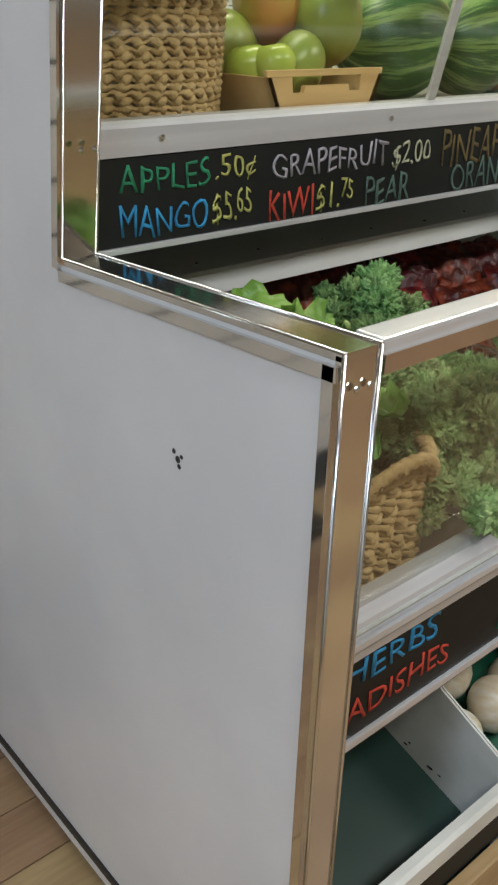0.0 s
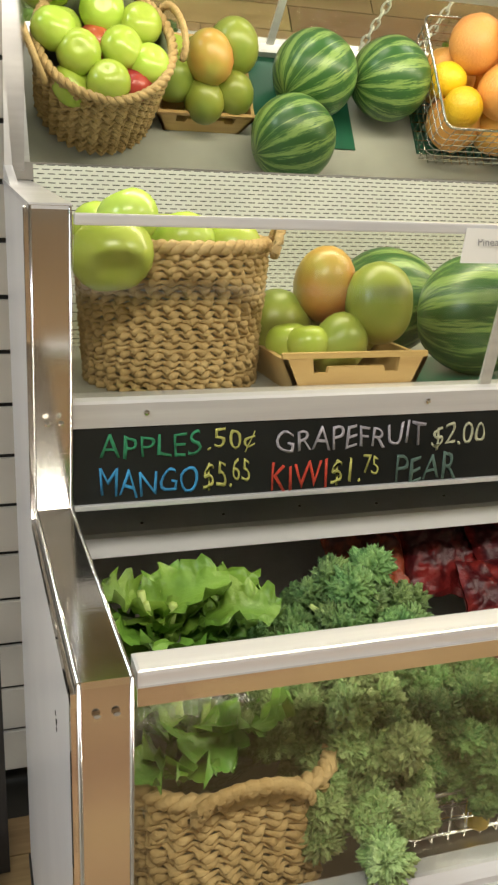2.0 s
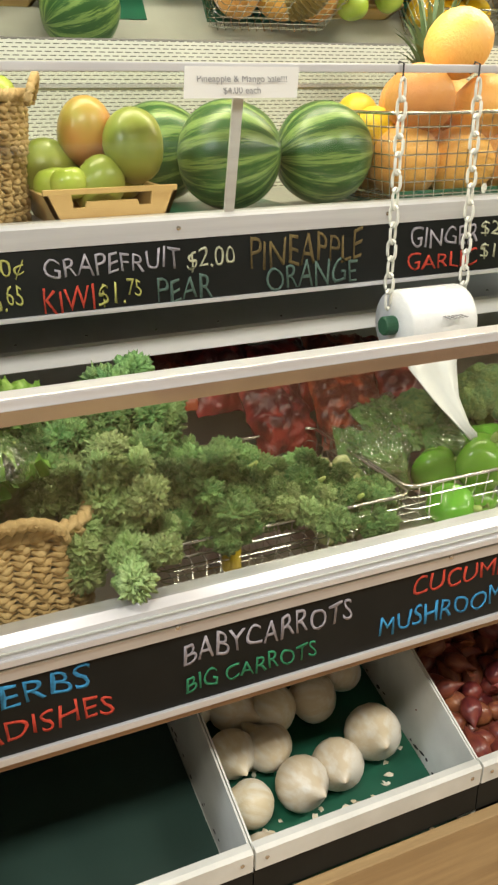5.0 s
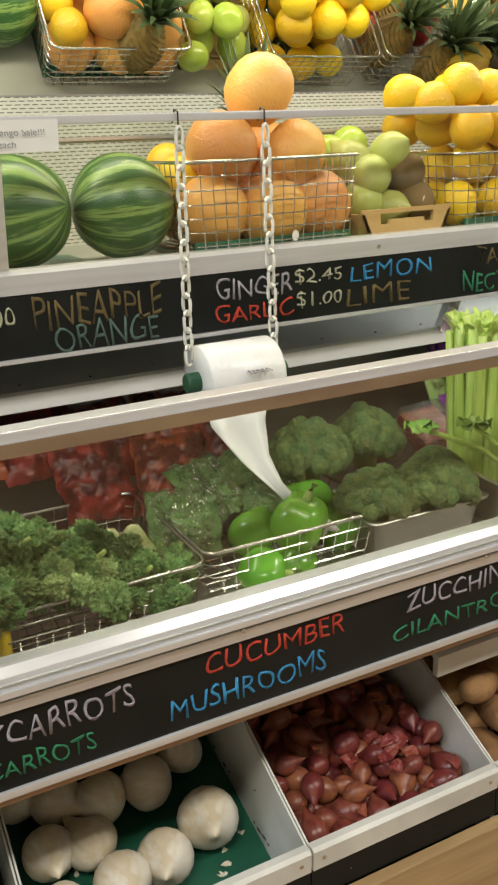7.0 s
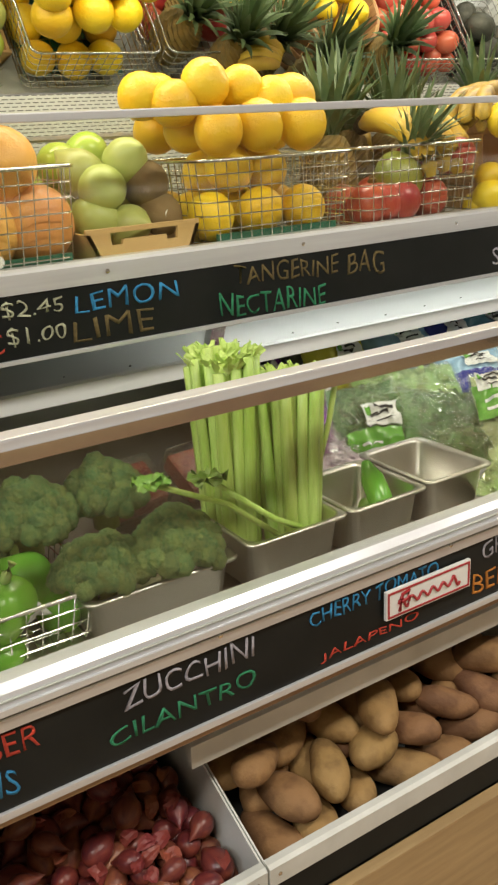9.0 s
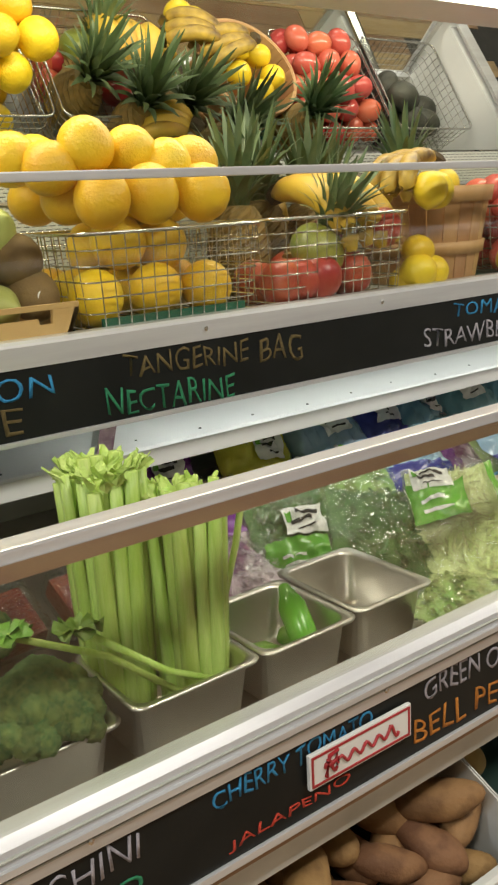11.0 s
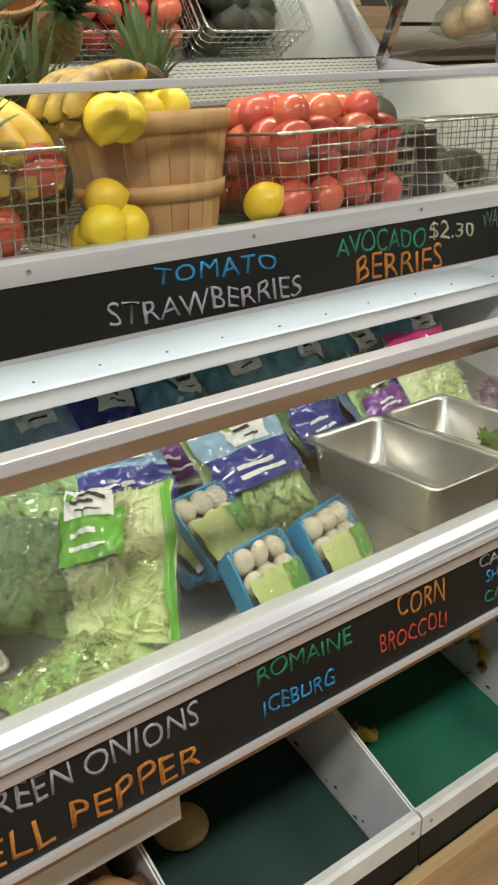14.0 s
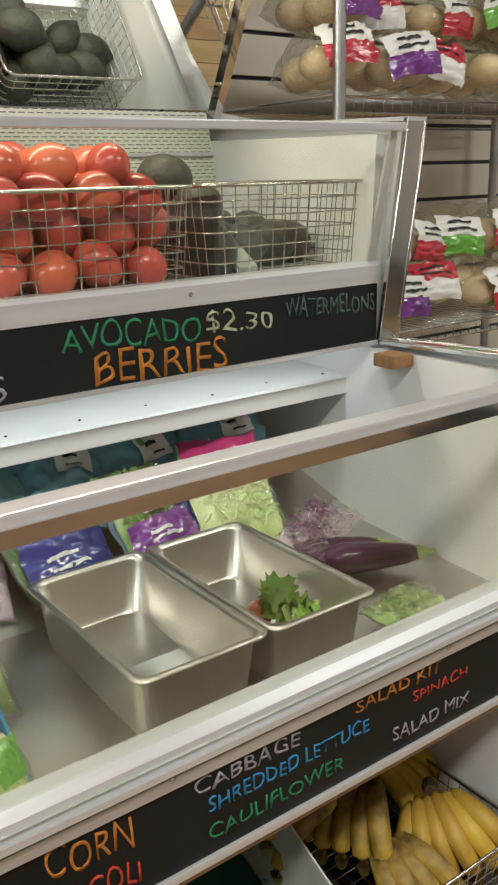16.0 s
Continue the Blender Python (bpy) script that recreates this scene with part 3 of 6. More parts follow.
# ---- produce case ----
case = empty("produce_case", "long white and chrome two-tier refrigerated produce display case", "display case")
LOW, UPP = (0.367, 1.046), (0.722, 1.375)
PROFILE = [(0.40, 0.04), (0.367, 0.30), (0.367, 1.044), (0.772, 1.028), (0.722, 1.375), (1.10, 1.395), (1.30, 1.43), (1.30, 0.04)]
for x0, x1 in ((XL, XL + 0.012), (XR - 0.012, XR)):
    part("end_panel", prism(bmesh.new(), PROFILE, x0, x1), "enamel", case, "white enamelled end panel")
for x0, x1 in ((XL + 0.012, XL + 0.03), (XR - 0.045, XR - 0.012)):
    part("inner_panel", prism(bmesh.new(), [(0.43, 0.1), (0.43, 1.02), (0.80, 1.02), (0.78, 1.36), (1.25, 1.37), (1.25, 0.1)], x0, x1), "enamel", case)


def strip(name, a, b, w, x0, x1, material="chrome", label="", t=0.006):
    """A flat bar from a to b in the (y, z) plane, w deep behind the line."""
    d = Vector((b[0] - a[0], b[1] - a[1])).normalized()
    n = Vector((d.y, -d.x)) * t
    bm = prism(bmesh.new(), [(a[0], a[1]), (b[0], b[1]), (b[0] + n.x, b[1] + n.y), (a[0] + n.x, a[1] + n.y)], x0, x1)
    return part(name, bm, material, case, label)


for x0, x1 in ((XL - 0.002, XL + 0.042), (XR - 0.042, XR + 0.002)):
    strip("front_post", (0.3645, 0.30), (0.3645, 1.048), 0, x0, x1, "steel", "polished steel corner post", 0.006)
    strip("front_post", (0.40, 0.04), (0.3645, 0.30), 0, x0, x1, "steel", "polished steel corner post", 0.006)
    strip("shoulder_cap", (0.3645, 1.050), (0.772, 1.033), 0, x0, x1, "steel", "polished steel shoulder cap", 0.006)
    strip("upper_post", (0.770, 1.030), (0.719, 1.381), 0, x0, x1, "steel", "polished steel upper corner post", 0.006)
    strip("top_cap", (0.719, 1.383), (1.29, 1.40), 0, x0, x1, "alu", "metal top cap", 0.006)
for x0, x1 in ((XL - 0.006, XL - 0.0015), (XR + 0.0015, XR + 0.006)):
    for a, b in (((0.368, 0.05), (0.368, 1.040)), ((0.366, 1.040), (0.772, 1.022)), ((0.772, 1.022), (0.722, 1.378))):
        d = Vector((b[0] - a[0], b[1] - a[1])).normalized()
        n = Vector((-d.y, d.x)) * (-0.012 if a[1] < 1.0 or b[1] > 1.1 else -0.012)
        part("edge_trim", prism(bmesh.new(), [a, b, (b[0] + n.x, b[1] + n.y), (a[0] + n.x, a[1] + n.y)], x0, x1), "chrome", case, "chrome edge trim")
part("base_trim", boxes((XL - 0.004, XL, 0.42, 1.30, 0.07, 0.085)), "black", case)
for bx in (XL, XL + 0.040, XR - 0.040, XR):
    part("post_bead", tube(bmesh.new(), [(bx, 0.3632, 0.30), (bx, 0.3632, 1.050)], 0.0016, 8), "steel", case, "rolled chrome edge", True)
    part("post_bead", tube(bmesh.new(), [(bx, 0.363, 1.051), (bx, 0.770, 1.034), (bx, 0.7185, 1.381)], 0.0016, 8), "steel", case, "rolled chrome edge", True)
A, B = XL + 0.044, XR - 0.044
# lower front
part("front_rail", boxes((A, B, 0.365, 0.395, 1.034, 1.052), bevel=0.003), "alu", case, "aluminium handrail over the glass")
part("rail_edge", boxes((A, B, 0.362, 0.3645, 1.024, 1.040)), "chrome", case)
low_glass = strip("glass_panel", (0.408, 0.742), (0.378, 1.034), 0, A, B, "glass", "clear front glass", 0.005)
low_glass.visible_shadow = False
part("lower_trim", prism(bmesh.new(), [(0.400, 0.692), (0.392, 0.722), (0.398, 0.742), (0.407, 0.752), (0.430, 0.752), (0.430, 0.692)], A, B), "alu", case, "ribbed aluminium trim")
part("trim_rib", boxes((A, B, 0.3875, 0.3925, 0.720, 0.728)), "alu", case)
for gz, gy in ((0.7125, 0.3920), (0.7335, 0.3925)):
    part("trim_groove", boxes((A, B, gy, gy + 0.004, gz, gz + 0.0022)), "grey", case)
board_l = part("chalkboard", boxes((A, B, 0.406, 0.416, 0.580, 0.691), bevel=0.001), "slate", case, "long black chalkboard price strip")
part("board_edging", boxes((A, B, 0.401, 0.420, 0.569, 0.580), bevel=0.002), "alu", case)
part("timber_edging", boxes((A, B, 0.409, 0.440, 0.556, 0.569)), "kick", case)
# deck, with perforated floor
part("deck", prism(bmesh.new(), [(0.43, 0.672), (0.43, 0.684), (0.80, 0.700), (1.13, 0.80), (1.13, 0.66)], A, B), "pan", case, "perforated steel deck")
part("rear_wall", boxes((A, B, 1.13, 1.15, 0.10, 1.14)), "grey", case)
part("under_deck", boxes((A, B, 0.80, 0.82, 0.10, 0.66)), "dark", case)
# middle shelf
part("mid_shelf", prism(bmesh.new(), [(0.85, 0.928), (0.846, 0.930), (0.846, 0.958), (0.852, 0.962), (1.13, 0.975), (1.13, 0.962), (0.856, 0.950), (0.856, 0.930)], A, B), "enamel", case, "white metal shelf with folded lip")
for bx in (1.905,):
    part("shelf_bracket", prism(bmesh.new(), [(0.80, 1.05), (0.82, 1.05), (0.875, 0.93), (0.855, 0.93)], bx, bx + 0.028), "steel", case)
for i in range(26):
    sx = 0.6 + i * 0.117
    if i == 0:
        riv = part("rivet", lathe([(0.0025, 0), (0.0025, 0.001), (0.001, 0.002)], 8), "black", case)
    ob = riv if i == 0 else share("rivet", riv.data, case, Matrix())
    ob.location = (sx, 0.875 + 0.02 * ((i * 7) % 5) / 5, 0.963)
# upper tier
part("upper_shelf", boxes((A, B, 0.785, 1.22, 1.128, 1.148)), "grey", case, "upper display shelf")
part("upper_trim", prism(bmesh.new(), [(0.772, 1.129), (0.770, 1.158), (0.776, 1.165), (0.800, 1.165), (0.800, 1.129)], A, B), "alu", case, "aluminium shelf edge trim")
board_u = part("chalkboard", boxes((A, B, 0.774, 0.784, 1.034, 1.128), bevel=0.001), "slate", case, "long black chalkboard price strip")
part("board_edging", boxes((A, B, 0.770, 0.788, 1.027, 1.034), bevel=0.0015), "alu", case)
upp_glass = strip("glass_panel", (0.773, 1.160), (0.724, 1.368), 0, A, B, "glass", "clear upper glass", 0.005)
upp_glass.visible_shadow = False
part("glass_rail", boxes((A, B, 0.716, 0.729, 1.362, 1.374), bevel=0.002), "alu", case, "thin metal glass edge rail")
for gx in (1.035, 3.535):
    part("glass_clip", prism(bmesh.new(), [(0.775, 1.165), (0.728, 1.366), (0.733, 1.366), (0.780, 1.165)], gx, gx + 0.016), "alu", case, "flat metal glass support")
# perforated rear panel in two facets, and the mirror above it
for pts in ([(1.19, 1.148), (1.245, 1.345), (1.249, 1.344), (1.194, 1.148)], [(1.243, 1.347), (1.262, 1.425), (1.266, 1.424), (1.247, 1.346)]):
    part("perforated_panel", prism(bmesh.new(), pts, A, B), "perf", case, "off-white perforated metal rear panel")
part("panel_fold", boxes((A, B, 1.236, 1.246, 1.342, 1.349)), "alu", case)
TILT_M, MH = 29.0, 0.315
md = Vector((-math.sin(radians(TILT_M)), math.cos(radians(TILT_M))))
mn = Vector((md.y, -md.x))


def mpt(s, d):
    return (1.262 + md.x * s + mn.x * d, 1.428 + md.y * s + mn.y * d)


part("mirror", prism(bmesh.new(), [mpt(0, 0), mpt(MH, 0), mpt(MH, 0.006), mpt(0, 0.006)], XL + 0.03, XR - 0.03), "mirror", case, "tilted mirror over the produce")
for x0, x1 in ((XL, XL + 0.03), (XR - 0.03, XR - 0.012)):
    part("mirror_frame", prism(bmesh.new(), [mpt(-0.01, -0.012), mpt(MH + 0.02, -0.012), mpt(MH + 0.02, 0.03), mpt(-0.01, 0.03)], x0, x1), "chrome", case)
part("mirror_frame", prism(bmesh.new(), [mpt(-0.01, 0.008), mpt(MH, 0.008), mpt(MH, 0.05), mpt(-0.01, 0.05)], XR - 0.012, XR), "black", case)
part("canopy", prism(bmesh.new(), [mpt(MH, -0.05), mpt(MH + 0.05, -0.09), mpt(MH + 0.07, 0.03), mpt(MH, 0.03)], XL, XR), "enamel", case, "white lamp canopy")
# screws
scr = None
for sx, sy, sz in [(0.585 + i * 0.372, 0.770, 1.146) for i in range(8)] + [(0.80 + i * 0.42, 0.391, 0.713) for i in range(7)] + [(0.468, 0.361, 1.02), (0.483, 0.361, 1.02), (0.468, 0.742, 1.145), (0.483, 0.742, 1.145)]:
    if scr is None:
        scr = part("screw", lathe([(0.0035, 0), (0.0035, 0.0012), (0.001, 0.002)], 10), "steel", case)
        ob = scr
    else:
        ob = share("screw", scr.data, case, Matrix())
    ob.matrix_basis = pose(sx, sy, sz, 90, 0, 0)
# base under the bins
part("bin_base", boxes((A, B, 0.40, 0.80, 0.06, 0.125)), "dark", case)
part("kick_board", boxes((A, B, 0.352, 0.374, 0.003, 0.212), bevel=0.004), "kick", case, "worn wooden kick board")
part("potato_lip", prism(bmesh.new(), [(0.47, 0.455), (0.468, 0.495), (0.474, 0.499), (0.60, 0.52), (0.60, 0.505), (0.482, 0.488), (0.482, 0.455)], 1.62, 2.425), "bin_white", case, "white metal shelf lip")


# ---- sloping bins ----
def bin_unit(x0, x1, liner, label, group="sloping white bins"):
    e = empty("produce_bin", label, "bin", group)
    g = 0.004
    wall = [(0.380, 0.308), (0.80, 0.500), (0.80, 0.270), (0.380, 0.130)]
    for a, b in ((x0 + 0.001, x0 + g), (x1 - g, x1 - 0.001)):
        part("side_wall", prism(bmesh.new(), wall, a, b), "bin_white", e)
    part("floor_sheet", prism(bmesh.new(), [(0.386, 0.146), (0.80, 0.276), (0.80, 0.282), (0.386, 0.152)], x0 + g, x1 - g), "bin_white", e)
    part("liner", prism(bmesh.new(), [(0.388, 0.153), (0.795, 0.281), (0.795, 0.285), (0.388, 0.157)], x0 + g + 0.002, x1 - g - 0.002), liner, e, "soft plastic liner")
    part("front_lip", prism(bmesh.new(), [(0.372, 0.272), (0.370, 0.308), (0.376, 0.313), (0.388, 0.313), (0.388, 0.300), (0.381, 0.272)], x0 + 0.002, x1 - 0.002), "bin_white", e, "worn white metal front lip")
    for sx in (x0 + 0.02, x1 - 0.02):
        part("screw", lathe([(0.0035, 0), (0.0035, 0.0012), (0.001, 0.002)], 8), "steel", e).matrix_basis = pose(sx, 0.3705, 0.293, 90, 0, 0)
    rb = random.Random(int(x0 * 100))
    for k in range(9):
        yy = rb.uniform(0.42, 0.72)
        part("dirt_mark", lathe([(rb.uniform(0.0015, 0.004), 0), (0.001, 0.0006)], 7, wob=0.5), "black", e).matrix_basis = pose(x1 - g - 0.0002, yy, 0.157 + (yy - 0.388) * 0.314 + rb.uniform(0.006, 0.02), 0, -90, 0) @ Matrix.Diagonal((1, rb.uniform(1, 3), 1, 1))
    part("front_board", boxes((x0 + 0.001, x1 - 0.001, 0.376, 0.384, 0.213, 0.272)), "slate", e, "black front board")
    return e


BINS = [(0.505, 0.897), (0.897, 1.31), (1.31, 1.68), (1.68, 2.39), (2.39, 2.78), (2.78, 3.19)]
for (x0, x1), (ln, lb) in zip(BINS, (("dark_green", "empty sloping white bin with a dark green liner"), ("green_mat", "sloping white metal bin of white onions"),
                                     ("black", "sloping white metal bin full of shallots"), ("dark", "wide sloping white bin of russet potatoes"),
                                     ("dark_green", "sloping white bin holding few yellow potatoes"), ("green_mat", "nearly empty sloping bin with green liner"))):
    bin_unit(x0, x1, ln, lb)


# ---- chalk lettering ----
def chalk(board, word, x0, z0, x1, z1, y, color):
    cu = bpy.data.curves.new("lettering", "FONT")
    cu.body, cu.size, cu.offset, cu.resolution_u = word, 1.0, -0.006, 3
    tmp = new("lettering_source", cu)
    me = bpy.data.meshes.new_from_object(tmp.evaluated_get(bpy.context.evaluated_depsgraph_get()))
    bpy.data.objects.remove(tmp)
    bpy.data.curves.remove(cu)
    co = np.zeros(len(me.vertices) * 3)
    me.vertices.foreach_get("co", co)
    co = co.reshape(-1, 3)
    lo, hi = co.min(0), co.max(0)
    u, v = (co[:, 0] - lo[0]) / (hi[0] - lo[0]), (co[:, 1] - lo[1]) / (hi[1] - lo[1])
    n, ph = len(word), (x0 * 37) % 6.28
    drop = 0.009 if x0 > 1.85 and not (z0 < 0.8 and x0 > 2.9) else 0.0
    dz = 0.05 * np.sin(u * n * 2.1 + ph) + 0.04 * np.sin(u * n * 5.3 + ph * 2)
    du = 0.05 / n * np.sin(v * 4 + u * n * 3.1 + ph)
    sc = 1 + 0.10 * np.sin(u * n * 1.3 + ph)
    out = np.stack([x0 + (u + du) * (x1 - x0), np.full_like(u, y), z0 - drop * u + (v * sc * 0.94 + dz + 0.02) * (z1 + drop - z0)], 1)
    me.vertices.foreach_set("co", out.ravel())
    me.materials.clear()
    me.materials.append(CHALK[color])
    bm = bmesh.new()
    bm.from_mesh(me)
    r = bmesh.ops.extrude_face_region(bm, geom=bm.faces[:])
    bmesh.ops.translate(bm, vec=(0, 0.0012, 0), verts=[g for g in r["geom"] if isinstance(g, bmesh.types.BMVert)])
    bm.to_mesh(me)
    bm.free()
    ob = new("lettering", me)
    ob.parent = board
    ob["label"] = color + " chalk lettering " + word
    return ob


chalk(board_u, "APPLES", 0.529, 1.089, 0.653, 1.119, 0.7728, "green")
chalk(board_u, ".50¢", 0.661, 1.089, 0.722, 1.12, 0.7728, "yellow")
chalk(board_u, "GRAPEFRUIT", 0.751, 1.086, 0.96, 1.117, 0.7728, "white")
chalk(board_u, "$2.00", 0.971, 1.078, 1.051, 1.114, 0.7728, "cream")
chalk(board_u, "PINEAPPLE", 1.078, 1.073, 1.284, 1.123, 0.7728, "gold")
chalk(board_u, "MANGO", 0.53, 1.041, 0.651, 1.076, 0.7728, "blue")
chalk(board_u, "$5.", 0.657, 1.039, 0.694, 1.077, 0.7728, "yellow")
chalk(board_u, "65", 0.694, 1.051, 0.717, 1.08, 0.7728, "yellow")
chalk(board_u, "KIWI", 0.746, 1.035, 0.822, 1.073, 0.7728, "red")
chalk(board_u, "$1.", 0.828, 1.034, 0.87, 1.071, 0.7728, "yellow")
chalk(board_u, "75", 0.873, 1.049, 0.895, 1.074, 0.7728, "yellow")
chalk(board_u, "PEAR", 0.921, 1.034, 1.012, 1.074, 0.7728, "sage")
chalk(board_u, "ORANGE", 1.107, 1.035, 1.276, 1.079, 0.7728, "sage")
chalk(board_u, "GINGER", 1.381, 1.083, 1.524, 1.118, 0.7728, "white")
chalk(board_u, "$2.45", 1.53, 1.092, 1.626, 1.119, 0.7728, "cream")
chalk(board_u, "LEMON", 1.644, 1.088, 1.822, 1.119, 0.7728, "blue")
chalk(board_u, "GARLIC", 1.377, 1.044, 1.526, 1.074, 0.7728, "red")
chalk(board_u, "$1.00", 1.533, 1.051, 1.626, 1.08, 0.7728, "cream")
chalk(board_u, "LIME", 1.636, 1.044, 1.774, 1.08, 0.7728, "gold")
chalk(board_u, "TANGERINE", 1.931, 1.093, 2.152, 1.118, 0.7728, "gold")
chalk(board_u, "BAG", 2.175, 1.081, 2.262, 1.115, 0.7728, "gold")
chalk(board_u, "NECTARINE", 1.899, 1.041, 2.122, 1.071, 0.7728, "green")
chalk(board_u, "TOMATO", 2.636, 1.097, 2.863, 1.116, 0.7728, "blue")
chalk(board_u, "STRAWBERRIES", 2.555, 1.047, 2.91, 1.073, 0.7728, "white")
chalk(board_u, "AVOCADO", 2.991, 1.088, 3.205, 1.118, 0.7728, "green")
chalk(board_u, "$2.30", 3.215, 1.085, 3.337, 1.110, 0.7728, "cream")
chalk(board_u, "BERRIES", 3.035, 1.039, 3.25, 1.076, 0.7728, "orange")
chalk(board_u, "WATERMELONS", 3.362, 1.093, 3.549, 1.114, 0.7728, "sage")
chalk(board_l, "HERBS", 0.539, 0.65, 0.688, 0.686, 0.4048, "blue")
chalk(board_l, "RADISHES", 0.522, 0.601, 0.714, 0.634, 0.4048, "red")
chalk(board_l, "BABYCARROTS", 0.812, 0.642, 1.065, 0.679, 0.4048, "white")
chalk(board_l, "BIG CARROTS", 0.814, 0.597, 1.009, 0.625, 0.4048, "green")
chalk(board_l, "CUCUMBER", 1.167, 0.651, 1.391, 0.683, 0.4048, "red")
chalk(board_l, "MUSHROOMS", 1.114, 0.598, 1.357, 0.633, 0.4048, "blue")
chalk(board_l, "ZUCCHINI", 1.502, 0.65, 1.7, 0.683, 0.4048, "white")
chalk(board_l, "CILANTRO", 1.477, 0.604, 1.7, 0.631, 0.4048, "green")
chalk(board_l, "CHERRY TOMATO", 1.796, 0.659, 2.048, 0.686, 0.4048, "blue")
chalk(board_l, "JALAPENO", 1.814, 0.591, 2.007, 0.61, 0.4048, "red")
chalk(board_l, "GREEN ONIONS", 2.148, 0.655, 2.43, 0.682, 0.4048, "white")
chalk(board_l, "BELL PEPPER", 2.127, 0.596, 2.427, 0.626, 0.4048, "orange")
chalk(board_l, "ROMAINE", 2.518, 0.659, 2.675, 0.677, 0.4048, "green")
chalk(board_l, "ICEBURG", 2.525, 0.608, 2.644, 0.625, 0.4048, "blue")
chalk(board_l, "CORN", 2.763, 0.652, 2.858, 0.683, 0.4048, "orange")
chalk(board_l, "BROCCOLI", 2.729, 0.607, 2.864, 0.628, 0.4048, "red")
chalk(board_l, "CABBAGE", 2.935, 0.665, 3.081, 0.686, 0.4048, "white")
chalk(board_l, "SHREDDED LETTUCE", 2.952, 0.635, 3.193, 0.656, 0.4048, "blue")
chalk(board_l, "CAULIFLOWER", 2.951, 0.599, 3.151, 0.620, 0.4048, "green")
chalk(board_l, "SALAD KIT", 3.171, 0.669, 3.323, 0.688, 0.4048, "orange")
chalk(board_l, "SPINACH", 3.272, 0.642, 3.377, 0.658, 0.4048, "red")
chalk(board_l, "SALAD MIX", 3.236, 0.597, 3.384, 0.617, 0.4048, "white")


# ---- containers ----
def woven_basket(name, label, m, r0, r1, h, rows, handles=True, square=0.0):
    """Seagrass basket: rows of cord that swell over and under the uprights, roped rim, loop handles."""
    e = empty(name, label, "basket", m=m)
    seg, cross = 4 * int(r1 * 280), 5

    def outline(a, r):
        if not square:
            return r * math.cos(a), r * math.sin(a)
        k = (abs(math.cos(a)) ** 4 + abs(math.sin(a)) ** 4) ** -0.25
        k = 1 + (k - 1) * square
        return r * k * math.cos(a), r * k * math.sin(a)

    bm = bmesh.new()
    rr = h / rows * 0.62
    for k in range(rows):
        z, r = h * (k + 0.5) / rows, r0 + (r1 - r0) * (k + 0.5) / rows
        rings = []
        for i in range(seg):
            a = 2 * math.pi * i / seg
            w = math.sin(i * math.pi / 2 + 1.1 * math.sin(k * 1.9))
            sw = rr * (0.95 + 0.42 * w)
            ring = []
            for c in range(cross):
                b = 2 * math.pi * c / cross
                x, y = outline(a, r + 0.0032 * w + sw * 0.8 * math.cos(b))
                ring.append(bm.verts.new((x, y, z + sw * math.sin(b) + rr * 0.55 * ((i % 4) / 3 - 0.5) + 0.0008 * math.sin(i * 1.7 + k * 2.3))))
            rings.append(ring)
        for i in range(seg):
            p, q = rings[i], rings[(i + 1) % seg]
            for c in range(cross):
                bm.faces.new((p[c], p[(c + 1) % cross], q[(c + 1) % cross], q[c]))
    part("weave", bm, "woven", e, smooth=True)
    bm = bmesh.new()
    for s in (0, math.pi):
        pts = []
        for i in range(120):
            a = 2 * math.pi * i / 120
            x, y = outline(a, r1 + 0.004 * math.cos(a * 26 + s))
            pts.append((x, y, h + 0.004 * math.sin(a * 26 + s)))
        tube(bm, pts, 0.0065, 6, closed=True)
    part("rim", bm, "rope", e, "twisted rope rim", True)
    inner = [outline(2 * math.pi * i / 40, 1.0) for i in range(40)]
    bm = bmesh.new()
    lo = [bm.verts.new((x * (r0 - 0.008), y * (r0 - 0.008), 0.006)) for x, y in inner]
    hi = [bm.verts.new((x * (r1 - 0.009), y * (r1 - 0.009), h - 0.004)) for x, y in inner]
    bm.faces.new(lo)
    for i in range(40):
        bm.faces.new((lo[i], lo[(i + 1) % 40], hi[(i + 1) % 40], hi[i]))
    part("lining", bm, "cloth", e, "pale cloth lining", True)
    if handles:
        for s in (-1, 1):
            bm = bmesh.new()
            for ph in (0, math.pi):
                pts = []
                for i in range(40):
                    a = math.pi * i / 39
                    tw = a * 14 + ph
                    pts.append((0.055 * math.cos(a) + 0.003 * math.cos(tw), s * (r1 + 0.008 + 0.012 * math.sin(a)), h - 0.01 + 0.035 * math.sin(a) + 0.004 * math.sin(tw)))
                tube(bm, pts, 0.006, 6)
            part("handle", bm, "rope", e, "twisted rope handle", True)
    return e


